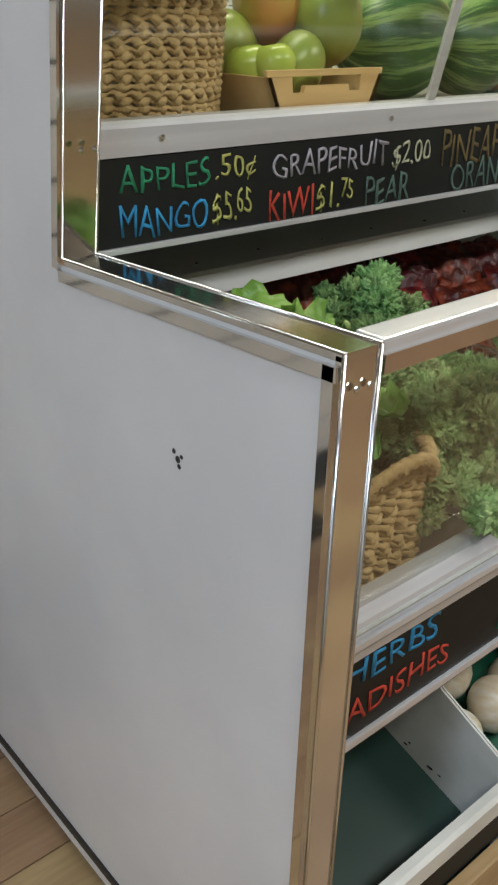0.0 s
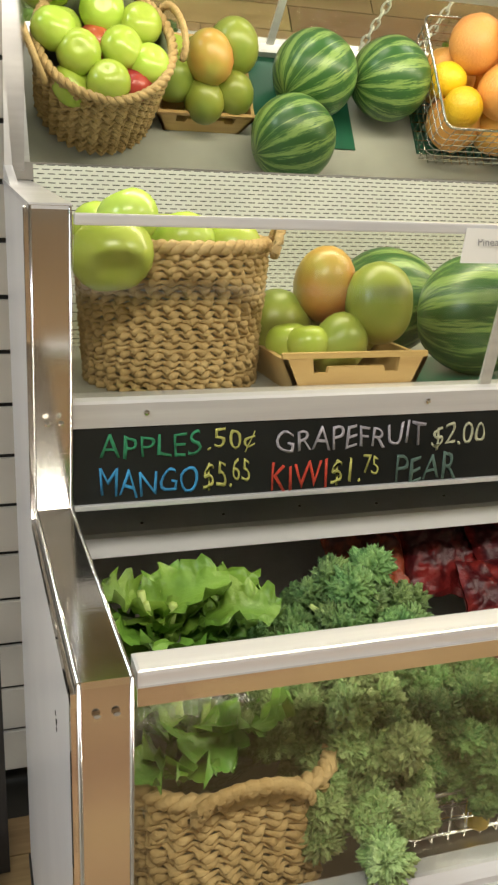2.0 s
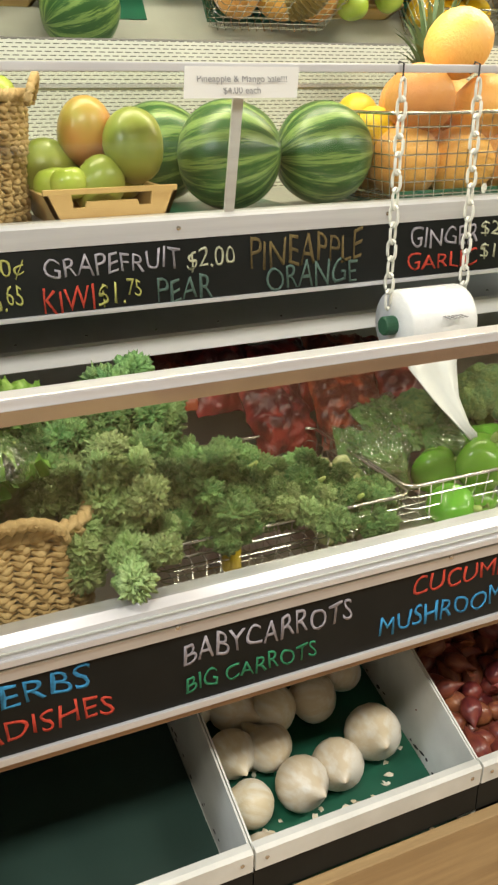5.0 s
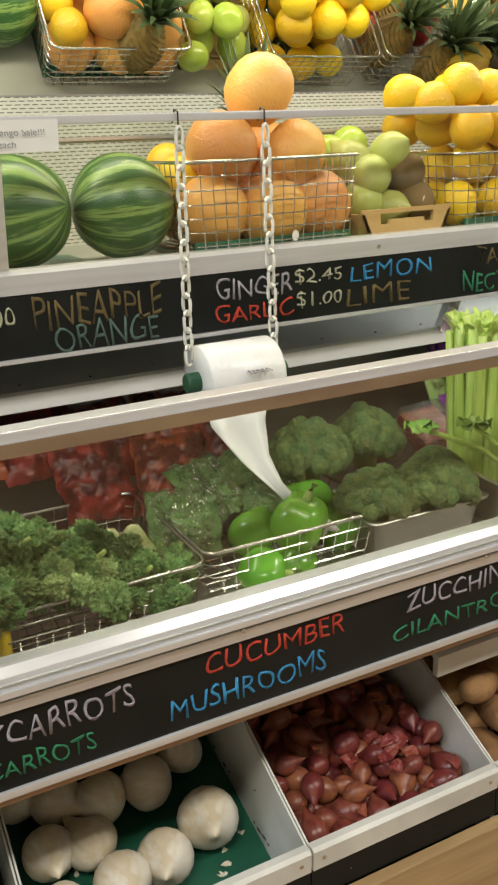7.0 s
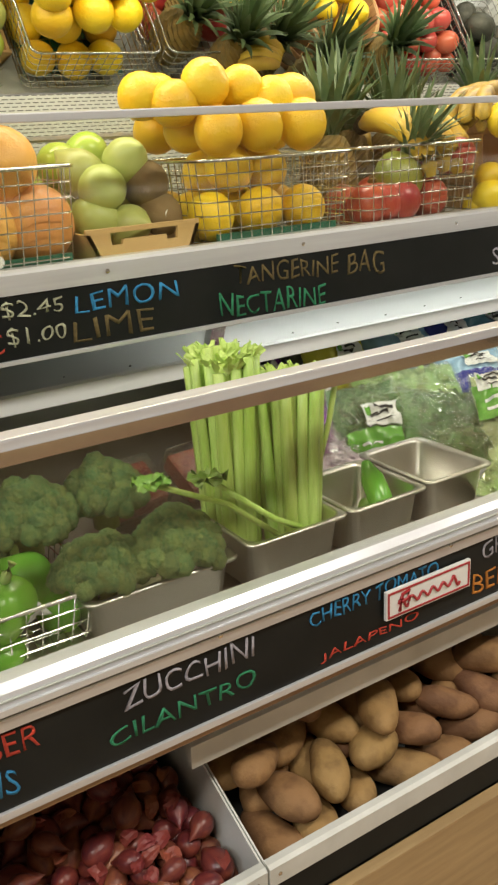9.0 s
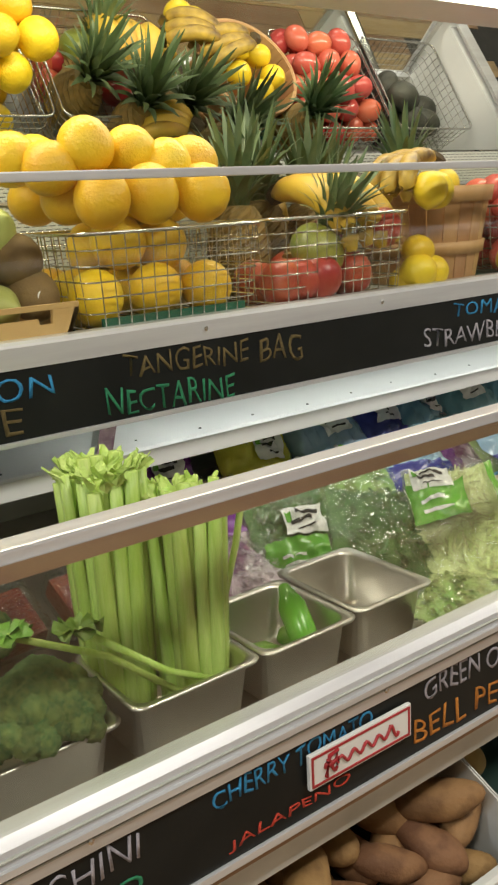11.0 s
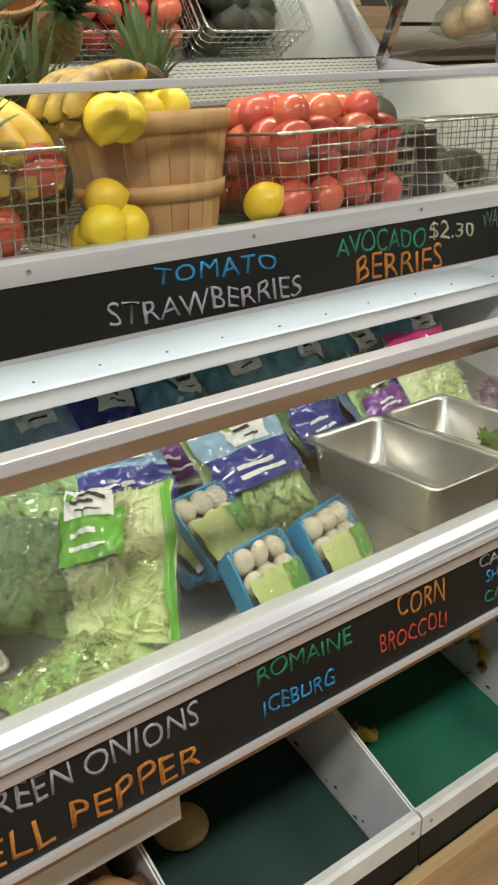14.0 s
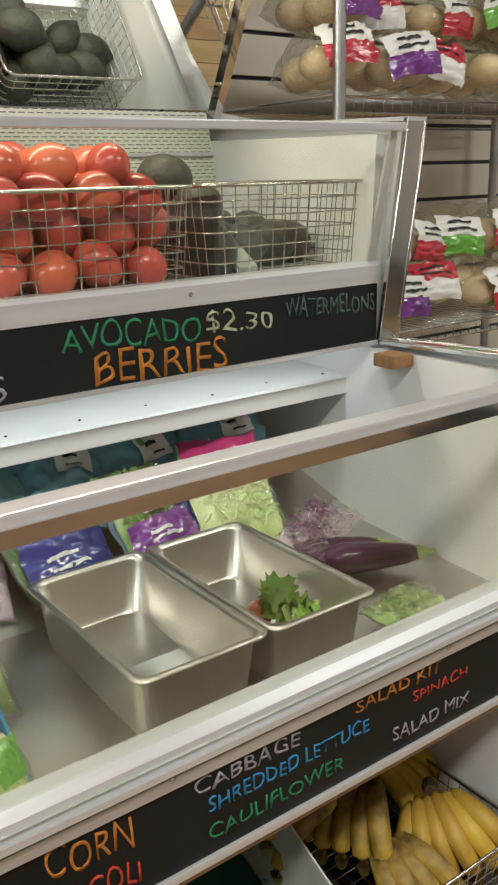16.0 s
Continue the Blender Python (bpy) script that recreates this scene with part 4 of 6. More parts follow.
def wire_basket(x0, x1, y0, y1, z0, h, label, step=0.022, slope=0.0, flare=0.012):
    e = empty("wire_basket", label, "wire basket", "chrome wire baskets", m=pose(0, 0, 0))
    rim = bmesh.new()
    top, bot = z0 + h, z0 + 0.002

    def rect(f, z, rc=0.02):
        pts = []
        for cx, cy, a0 in ((x1 + f - rc, y1 + f - rc, 0), (x0 - f + rc, y1 + f - rc, 90), (x0 - f + rc, y0 - f + rc, 180), (x1 + f - rc, y0 - f + rc, 270)):
            for k in range(4):
                a = radians(a0 + k * 30)
                pts.append((cx + rc * math.cos(a), cy + rc * math.sin(a), z + slope * (cy - y0)))
        return pts

    tube(rim, rect(0, top), 0.0032, 6, closed=True)
    part("rim", rim, "wire", e, smooth=True)
    bm = bmesh.new()
    k = 1
    while k * step < h:
        tube(bm, rect(-flare * (k * step / h), top - k * step), 0.0012, 4, closed=True)
        k += 1
    nx, ny = int((x1 - x0) / step), int((y1 - y0) / step)
    for i in range(1, nx):
        x = x0 + (x1 - x0) * i / nx
        xb = x + (0.5 * (x0 + x1) - x) * 2 * flare / (x1 - x0)
        tube(bm, [(x, y0, top), (xb, y0 + flare, bot), (xb, y1 - flare, bot + slope * (y1 - y0)), (x, y1, top + slope * (y1 - y0))], 0.0012, 4)
    for i in range(1, ny):
        y = y0 + (y1 - y0) * i / ny
        s = slope * (y - y0)
        tube(bm, [(x0, y, top + s), (x0 + flare, y, bot + s), (x1 - flare, y, bot + s), (x1, y, top + s)], 0.0012, 4)
    part("wire_grid", bm, "wire", e)
    return e


def wood_tray(x, y, z, w, d, h, label):
    e = empty("wooden_tray", label, "tray", "small wooden trays", m=pose(x, y, z))
    t, fl = 0.007, 0.022
    part("tray_floor", boxes((-w / 2 + fl, w / 2 - fl, -d / 2 + 0.01, d / 2 - 0.01, 0, 0.006)), "crate", e)
    for s in (-1, 1):
        bm = bmesh.new()
        yy = s * d / 2
        pts = [(-w / 2 + fl, 0), (w / 2 - fl, 0), (w / 2, h), (w * 0.30, h), (w * 0.29, h * 0.62), (w * 0.20, h * 0.62), (w * 0.19, h * 0.78), (-w * 0.19, h * 0.78),
               (-w * 0.20, h * 0.62), (-w * 0.29, h * 0.62), (-w * 0.30, h), (-w / 2, h)]
        a = [bm.verts.new((px, yy, pz)) for px, pz in pts]
        b = [bm.verts.new((px, yy - s * t, pz)) for px, pz in pts]
        bm.faces.new(a)
        bm.faces.new(b[::-1])
        for i in range(len(pts)):
            bm.faces.new((a[i], b[i], b[(i + 1) % len(pts)], a[(i + 1) % len(pts)]))
        bmesh.ops.recalc_face_normals(bm, faces=bm.faces[:])
        part("end_board", bm, "crate", e)
        part("top_bar", boxes((-w / 2, w / 2, yy - s * t / 2 - t / 2, yy - s * t / 2 + t / 2, h, h + 0.008), bevel=0.001), "crate", e)
        bm = bmesh.new()
        vs = [bm.verts.new(p) for p in ((s * (w / 2 - fl), -d / 2, 0), (s * (w / 2 - fl), d / 2, 0), (s * w / 2, d / 2, h), (s * w / 2, -d / 2, h),
                                        (s * (w / 2 - fl - t), -d / 2, 0), (s * (w / 2 - fl - t), d / 2, 0), (s * (w / 2 - t), d / 2, h), (s * (w / 2 - t), -d / 2, h))]
        for q in ((0, 1, 2, 3), (7, 6, 5, 4), (0, 4, 5, 1), (1, 5, 6, 2), (2, 6, 7, 3), (3, 7, 4, 0)):
            bm.faces.new([vs[i] for i in q])
        bmesh.ops.recalc_face_normals(bm, faces=bm.faces[:])
        part("side_board", bm, "crate", e)
    return e


def pan(x0, x1, y0, y1, ztop, h, label):
    e = empty("steel_pan", label, "food pan", "stainless food pans")

    def ring(bm, inset, z, rc):
        pts = []
        for cx, cy, a0 in ((x1 - inset - rc, y1 - inset - rc, 0), (x0 + inset + rc, y1 - inset - rc, 90), (x0 + inset + rc, y0 + inset + rc, 180), (x1 - inset - rc, y0 + inset + rc, 270)):
            for k in range(6):
                a = radians(a0 + k * 18)
                pts.append(bm.verts.new((cx + rc * math.cos(a), cy + rc * math.sin(a), z)))
        return pts

    bm = bmesh.new()
    rs = [ring(bm, 0.016, ztop - h, 0.03), ring(bm, 0.010, ztop - 0.004, 0.02), ring(bm, 0.001, ztop - 0.004, 0.016), ring(bm, 0, ztop, 0.016), ring(bm, 0.004, ztop + 0.0015, 0.016), ring(bm, 0.010, ztop, 0.02),
          ring(bm, 0.012, ztop - 0.006, 0.02), ring(bm, 0.019, ztop - h + 0.012, 0.03), ring(bm, 0.028, ztop - h + 0.003, 0.03)]
    bm.faces.new(rs[0][::-1])
    for a, b in zip(rs, rs[1:]):
        for i in range(24):
            bm.faces.new((a[i], a[(i + 1) % 24], b[(i + 1) % 24], b[i]))
    bm.faces.new(rs[-1])
    part("pan_body", bm, "pan", e, smooth=True)
    return e


Z1 = 1.148
# green mats on the upper shelf
for x0, x1 in ((0.98, 1.21), (1.36, 1.66), (1.92, 2.17), (2.86, 2.95)):
    tagged(part("shelf_mat", boxes((x0, x1, 0.802, 1.02, Z1 + 0.0005, Z1 + 0.004)), "green_mat"), "thin green plastic mat on the upper shelf", "mat", "green mats")
for x0, x1 in ((1.36, 1.66), (1.92, 2.17)):
    tagged(part("foam_tray", prism(bmesh.new(), [(0.80, Z1 + 0.004), (0.80, Z1 + 0.028), (0.806, Z1 + 0.028), (0.808, Z1 + 0.008), (1.0, Z1 + 0.008), (1.0, Z1 + 0.004)], x0, x1), "green_mat"),
           "shallow green tray lining the wire basket", "tray", "green trays")
woven_basket("woven_basket", "tall round seagrass basket with lining, full of green apples", pose(0.652, 0.945, Z1, 0, 0, 75), 0.112, 0.124, 0.185, 24)
for ax, ay, az, s in ((0.575, 0.845, 1.365, 1.0), (0.553, 0.825, 1.325, 1.2), (0.58, 0.90, 1.30, 1.0), (0.65, 0.88, 1.335, 1.0), (0.72, 0.90, 1.33, 1.0), (0.68, 0.96, 1.335, 1.0), (0.60, 0.98, 1.34, 1.0), (0.73, 0.98, 1.32, 1.0),
                       (0.65, 1.03, 1.33, 1.0), (0.69, 0.90, 1.30, 1.0), (0.59, 1.02, 1.30, 1.0), (0.56, 0.94, 1.345, 1.05)):
    fruit("green_apple", ax, ay, az, s, (RNG.uniform(-30, 30), RNG.uniform(-30, 30), 0), where="heaped in the basket")
for ax, ay in ((0.64, 0.93), (0.70, 1.02)):
    fruit("red_apple", ax, ay, 1.30, where="under the green ones")
wood_tray(0.868, 0.90, Z1, 0.205, 0.19, 0.05, "small pale wooden tray of mangoes")
for kind, ax, ay, az, s in (("mango", 0.925, 0.87, 1.258, 1.12), ("ripe_mango", 0.865, 0.92, 1.277, 1.0), ("mango", 0.865, 0.862, 1.205, 0.85), ("green_apple", 0.815, 0.85, 1.21, 0.75),
                             ("mango", 0.80, 0.93, 1.222, 1.0), ("mango", 0.92, 0.95, 1.215, 1.0), ("mango", 0.86, 0.97, 1.215, 0.95), ("green_apple", 0.80, 0.88, 1.205, 0.8)):
    fruit(kind, ax, ay, az, s, (RNG.uniform(-20, 20), RNG.uniform(-20, 20), RNG.uniform(0, 90)), where="in the wooden tray")


def watermelon(x, y, z, r, rot):
    ob = new("watermelon", MELON)
    ob.matrix_world = pose(x, y, z, *rot) @ Matrix.Scale(r / 0.09, 4)
    return tagged(ob, "small round striped green watermelon on the shelf", "watermelon", "watermelons")


MELON = mesh_of(lathe(sph(0.09, 1.0, 0.02, 0, 18), 32, wob=0.03, seed=2), "watermelon", "melon")
for wx, wy, wz, wr, rot in ((1.10, 0.905, 1.238, 0.088, (10, 84, -25)), (1.275, 0.90, 1.236, 0.086, (-20, 86, -30)), (1.03, 1.06, 1.236, 0.086, (0, 80, -20))):
    watermelon(wx, wy, wz, wr, rot)
note = empty("price_note", "small white paper price note taped to the glass rail", "price note")
part("paper", prism(bmesh.new(), [(0.713, 1.369), (0.7145, 1.369), (0.7215, 1.328), (0.720, 1.328)], 0.953, 1.128), "paper", note)
for word, z, w in (("Pineapple & Mango Sale!!!", 1.353, 0.14), ("$4.00 each", 1.338, 0.06)):
    cu = bpy.data.curves.new("note_text", "FONT")
    cu.body, cu.size, cu.align_x = word, 0.0135, "CENTER"
    ob = new("note_text", cu)
    ob.data.materials.append(M["ink"])
    ob.parent = note
    ob.matrix_basis = pose(1.04, 0.7145 + (1.359 - z) * 0.17 - 0.0018, z - 0.004, 80, 0, 0)

# grapefruit basket
wire_basket(1.345, 1.675, 0.785, 1.06, Z1 + 0.008, 0.146, "chrome wire basket heaped with grapefruit")
for gx, gy, gz in ((1.525, 0.875, 1.412), (1.445, 0.865, 1.322), (1.587, 0.87, 1.305), (1.425, 0.87, 1.219), (1.535, 0.86, 1.214), (1.628, 0.86, 1.217), (1.42, 0.985, 1.22), (1.53, 0.985, 1.22), (1.62, 0.99, 1.22), (1.50, 0.97, 1.31), (1.60, 0.99, 1.30)):
    fruit("grapefruit", gx, gy, gz, where="in the wire basket")
for ax, ay, az in ((1.39, 0.92, 1.27), (1.40, 1.0, 1.29)):
    fruit("orange", ax, ay, az, where="beside the grapefruit")
wood_tray(1.785, 0.90, Z1, 0.20, 0.20, 0.05, "small pale wooden tray of pears and kiwis")
for kind, ax, ay, az, s in (("pear", 1.735, 0.87, 1.215, 1.1), ("pear", 1.75, 0.868, 1.262, 1.1), ("pear", 1.73, 0.90, 1.285, 1.1), ("pear", 1.80, 0.88, 1.30, 1.0), ("kiwi", 1.83, 0.875, 1.262, 1.35), ("kiwi", 1.845, 0.858, 1.215, 1.35),
                             ("pear", 1.785, 0.86, 1.20, 1.0), ("green_apple", 1.72, 0.97, 1.30, 1.0), ("green_apple", 1.78, 0.99, 1.315, 1.0), ("pear", 1.84, 0.94, 1.25, 1.0), ("green_apple", 1.74, 0.98, 1.23, 1.0),
                             ("green_apple", 1.82, 1.0, 1.24, 1.0), ("green_apple", 1.70, 1.04, 1.25, 1.0)):
    fruit(kind, ax, ay, az, s, where="piled in the tray")
st = None
for sx, sy, sz in ((1.826, 0.8385, 1.262), (1.842, 0.8215, 1.215), (1.545, 0.795, 1.175)):
    tagged(part("fruit_sticker", lathe([(0.009, 0), (0.009, 0.0008), (0.008, 0.001)], 14), "label"), "tiny round white fruit sticker", "sticker", "fruit stickers").matrix_world = pose(sx, sy, sz, 90, 0, 20)
# oranges
wire_basket(1.89, 2.205, 0.785, 1.07, Z1 + 0.008, 0.138, "chrome wire basket heaped high with oranges")
pile("orange", 1.945, 2.16, 0.835, 1.03, 1.20, 3, 0.088, 0.072, "in the wire basket")
for ox, oy, oz in ((1.95, 0.86, 1.415), (1.86, 0.92, 1.40), (1.90, 0.88, 1.385), (2.03, 0.88, 1.405), (2.08, 0.86, 1.385), (2.14, 0.88, 1.39), (1.99, 0.95, 1.40), (2.08, 0.97, 1.405), (2.17, 0.96, 1.39), (1.93, 1.0, 1.40)):
    fruit("orange", ox, oy, oz, where="heaped on top")


# pineapples
def pineapple_meshes():
    prof = []
    for i in range(23):
        t = i / 22
        prof.append((0.054 * math.sin(math.pi * (0.12 + 0.76 * t)) ** 0.6, 0.15 * t))
    bm = bmesh.new()
    seg, rings = 26, []
    for k, (r, z) in enumerate(prof):
        ring = []
        for i in range(seg):
            a = 2 * math.pi * i / seg
            bumpy = 1 + 0.07 * math.cos(a * 13 + k * math.pi) * (1 if k % 2 else 0.4)
            ring.append(bm.verts.new((r * bumpy * math.cos(a), r * bumpy * math.sin(a), z)))
        rings.append(ring)
    for a, b in zip(rings, rings[1:]):
        for i in range(seg):
            bm.faces.new((a[i], a[(i + 1) % seg], b[(i + 1) % seg], b[i]))
    bm.faces.new(rings[0][::-1])
    bm.faces.new(rings[-1])
    body = mesh_of(bm, "fruit_body", "pine", False)
    bm = bmesh.new()
    rg = random.Random(3)
    for i in range(46):
        f = i / 46
        a, ln, lean = i * 2.4, 0.07 + 0.09 * f, 0.9 * (1 - f) + 0.12
        w = 0.011
        prev = None
        for k in range(6):
            t = k / 5
            rad = 0.012 + ln * t * math.sin(lean * (0.5 + 0.7 * t))
            z = 0.15 + 0.02 * f + ln * t * math.cos(lean * (0.4 + 0.8 * t))
            ww = w * (1 - t) ** 0.7 + 0.0006
            c, tn = Vector((rad * math.cos(a), rad * math.sin(a), z)), Vector((-math.sin(a), math.cos(a), 0))
            cup = Vector((math.cos(a), math.sin(a), 0)) * ww * 0.35
            row = [bm.verts.new(c - tn * ww + cup), bm.verts.new(c), bm.verts.new(c + tn * ww + cup)]
            if prev:
                bm.faces.new((prev[0], prev[1], row[1], row[0]))
                bm.faces.new((prev[1], prev[2], row[2], row[1]))
            prev = row
    return body, mesh_of(bm, "leaf_crown", "pineleaf")


PB, PC = pineapple_meshes()


def pineapple(x, y, z, rx, ry, rz, s=1.0):
    e = empty("pineapple", "ripe pineapple with spiky grey-green leaf crown", "pineapple", "pineapples", m=pose(x, y, z, rx, ry, rz) @ Matrix.Scale(s, 4))
    share("fruit_body", PB, e, Matrix())
    share("leaf_crown", PC, e, Matrix())
    return e


pineapple(1.56, 1.02, 1.20, 0, 5, 0, 1.0)
pineapple(2.29, 0.97, 1.16, -5, 5, 10, 1.05)
pineapple(2.42, 1.08, 1.165, 0, -8, 50, 1.1)
pineapple(2.50, 1.03, 1.16, 6, 8, 80, 1.05)
pineapple(2.35, 0.90, 1.155, 30, 0, 30, 0.9)
pineapple(2.86, 1.09, 1.21, 0, 5, 140, 1.0)
pineapple(2.62, 1.12, 1.16, 0, -5, 200, 1.05)
wire_basket(2.225, 2.535, 0.785, 1.07, Z1 + 0.008, 0.14, "chrome wire basket of apples and pineapples")
pile("red_apple", 2.27, 2.50, 0.83, 0.92, 1.196, 1, 0.083, 0.07, "in the wire basket")
for ax, ay, az, k in ((2.50, 0.83, 1.268, "red_apple"), (2.44, 0.90, 1.255, "red_apple"), (2.36, 0.84, 1.24, "mango"), (2.31, 0.83, 1.195, "redapple")):
    fruit("red_apple" if k == "redapple" else k, ax, ay, az, where="in the wire basket")


# bananas
def banana_mesh(kind):
    bm = bmesh.new()
    n, pts, rad = 12, [], []
    for i in range(n):
        t = i / (n - 1)
        a = radians(-20 + 95 * t)
        pts.append((0.10 * math.sin(a), 0, 0.10 * (1 - math.cos(a))))
        rad.append(0.0185 * (math.sin(math.pi * min(1, 0.10 + t * 0.84)) ** 0.45) if 0.06 < t < 0.95 else 0.006)
    tube(bm, pts, 0.017, 7, taper=rad)
    return mesh_of(bm, "banana_finger", kind)


BAN = {k: banana_mesh(k) for k in ("banana", "oldbanana")}


def bananas(x, y, z, rot, n, kind, label, s=1.0, fan=11):
    e = empty("banana_bunch", label, "bananas", "banana bunches", m=pose(x, y, z, *rot) @ Matrix.Scale(s, 4))
    for i in range(n):
        share("banana", BAN[kind], e, pose(0, 0.020 * (i - n / 2), 0.004 * (i % 2), 0, 0, (i - n / 2) * fan))
    part("stalk", lathe([(0.012, 0), (0.014, 0.015), (0.01, 0.03)], 8), "tip", e).matrix_basis = pose(-0.036, -0.01, 0.0, 0, -60, 0)
    return e


bananas(2.41, 0.93, 1.35, (180, 0, -80), 4, "banana", "yellow bananas with brown streaks over the basket", 1.45, 6)
bananas(2.62, 0.90, 1.385, (0, 180, 20), 3, "oldbanana", "overripe spotted bananas lying on the bushel basket")
bananas(2.70, 0.93, 1.395, (0, 180, -10), 3, "oldbanana", "overripe spotted bananas lying on the bushel basket")
bananas(2.44, 1.13, 1.36, (0, 150, 40), 4, "banana", "yellow bananas behind the pineapples")

# bushel basket
bush = empty("bushel_basket", "round wooden bushel basket of split staves with hoops", "basket", m=pose(2.742, 0.945, Z1))
R0, R1, BH = 0.105, 0.135, 0.185
nst = 24
for i in range(nst):
    a0, a1 = 2 * math.pi * i / nst + 0.008, 2 * math.pi * (i + 1) / nst - 0.008
    bm = bmesh.new()
    vs = []
    for r, z in ((R0, 0), (R1, BH)):
        for d in (0, -0.003):
            for a in (a0, a1):
                vs.append(bm.verts.new(((r + d) * math.cos(a), (r + d) * math.sin(a), z)))
    for q in ((0, 1, 5, 4), (3, 2, 6, 7), (4, 5, 7, 6), (0, 4, 6, 2), (1, 3, 7, 5), (0, 2, 3, 1)):
        bm.faces.new([vs[k] for k in q])
    part("stave", bm, "stave", bush)
for z0, z1 in ((BH - 0.028, BH + 0.002), (0.058, 0.082)):
    bm = bmesh.new()
    pr = []
    for z, d in ((z0, 0.0005), (z0, 0.005), (z1, 0.005), (z1, 0.0005)):
        r = R0 + (R1 - R0) * z / BH + d
        pr.append([bm.verts.new((r * math.cos(2 * math.pi * i / 48), r * math.sin(2 * math.pi * i / 48), z)) for i in range(48)])
    for k in range(4):
        for i in range(48):
            bm.faces.new((pr[k][i], pr[k][(i + 1) % 48], pr[(k + 1) % 4][(i + 1) % 48], pr[(k + 1) % 4][i]))
    part("hoop", bm, "stave", bush, "thin wooden hoop", True)
part("basket_floor", lathe([(R0 - 0.004, 0.001), (R0 - 0.003, 0.007)], 36), "stave", bush)
for lx, ly, lz in ((2.585, 0.815, 1.185), (2.625, 0.82, 1.180), (2.60, 0.83, 1.222), (2.575, 0.84, 1.165), (2.885, 0.83, 1.186), (2.92, 0.85, 1.168), (2.60, 0.80, 1.33), (2.635, 0.815, 1.328), (2.72, 0.90, 1.335), (2.78, 0.92, 1.34), (2.70, 0.97, 1.335), (2.80, 0.98, 1.335), (2.75, 1.02, 1.33), (2.67, 0.93, 1.33)):
    fruit("lemon", lx, ly, lz, where="by the bushel basket")
# tomatoes and avocados
wire_basket(2.90, 3.215, 0.785, 1.09, Z1 + 0.008, 0.135, "chrome wire basket full of plum tomatoes")
pile("tomato", 2.94, 3.18, 0.82, 1.06, 1.188, 3, 0.068, 0.046, "in the wire basket")
pile("tomato", 2.96, 3.16, 0.84, 1.04, 1.322, 1, 0.073, 0.04, "in the wire basket", rot=(90, 0, 0))
wire_basket(3.235, 3.540, 0.785, 1.09, Z1 + 0.008, 0.135, "chrome wire basket with few dark avocados")
for ax, ay, az in ((3.29, 0.99, 1.30), (3.33, 1.04, 1.26), (3.30, 0.92, 1.25), (3.40, 1.02, 1.215), (3.46, 1.0, 1.20), (3.44, 0.92, 1.19), (3.36, 0.90, 1.19), (3.29, 0.86, 1.19), (3.50, 0.94, 1.19), (3.36, 0.98, 1.20), (3.28, 1.05, 1.22)):
    fruit("avocado", ax, ay, az, 1.15, where="in the wire basket")
tagged(part("black_divider", prism(bmesh.new(), [(0.80, Z1 + 0.012), (1.06, Z1 + 0.012), (1.06, Z1 + 0.11), (0.80, Z1 + 0.13)], 3.252, 3.260), "black"), "black plastic divider inside the avocado basket", "divider")
tagged(part("black_strap", prism(bmesh.new(), [(0.82, Z1 + 0.012), (1.0, Z1 + 0.13), (1.0, Z1 + 0.14), (0.82, Z1 + 0.022)], 3.31, 3.345), "grey"), "grey plastic strip leaning in the basket", "strip")
tagged(part("cork_block", boxes((3.510, 3.553, 0.685, 0.735, 1.002, 1.024), bevel=0.006), "cork"), "worn cork block under the board end", "block")

# bag roll on chains
roll = empty("bag_roll", "roll of thin white produce bags hanging on plastic chains", "bag roll")
bm = lathe([(0.018, 0), (0.056, 0.0), (0.058, 0.004), (0.058, 0.126), (0.056, 0.13), (0.018, 0.13)], 36)
ob = part("roll", bm, "plastic_white", roll, smooth=True)
ob.matrix_basis = pose(1.312, 0.708, 0.972, 0, 90, 0)
part("core", lathe([(0.014, -0.022), (0.016, -0.02), (0.016, 0.155), (0.014, 0.157)], 18), "core", roll, "green core rod").matrix_basis = pose(1.312, 0.708, 0.972, 0, 90, 0)
for i in range(5):
    part("print_bar", boxes((-0.0005, 0.0005, -0.018, 0.018 - 0.006 * (i % 3), 0, 0.004)), "ink", roll).matrix_basis = pose(1.372 + 0.008 * i, 0.708 - 0.0588 * math.cos(0.35), 0.972 + 0.0588 * math.sin(0.35), 0, 90, 0) @ pose(0, 0, 0, 0, 0, 0)
bm = bmesh.new()
prev = None
TAIL = [(1.352, 0.655, 0.955), (1.345, 0.640, 0.915), (1.356, 0.610, 0.865), (1.382, 0.585, 0.820), (1.410, 0.565, 0.785), (1.432, 0.550, 0.765), (1.445, 0.540, 0.742)]
for k, (tx, ty, tz) in enumerate(TAIL):
    w = (0.055, 0.045, 0.026, 0.013, 0.011, 0.018, 0.022)[k]
    row = [bm.verts.new((tx + w * s, ty + 0.008 * math.sin(s * 4 + k), tz + 0.004 * math.cos(s * 5))) for s in (-1, -0.6, -0.2, 0.2, 0.6, 1)]
    if prev:
        for i in range(5):
            bm.faces.new((prev[i], prev[i + 1], row[i + 1], row[i]))
    prev = row
r = bmesh.ops.extrude_face_region(bm, geom=bm.faces[:])
bmesh.ops.translate(bm, vec=(0, 0.0015, 0.0005), verts=[g for g in r["geom"] if isinstance(g, bmesh.types.BMVert)])
part("loose_bag", bm, "plastic_white", roll, "twisted loose end of bag", True)
link = bmesh.new()
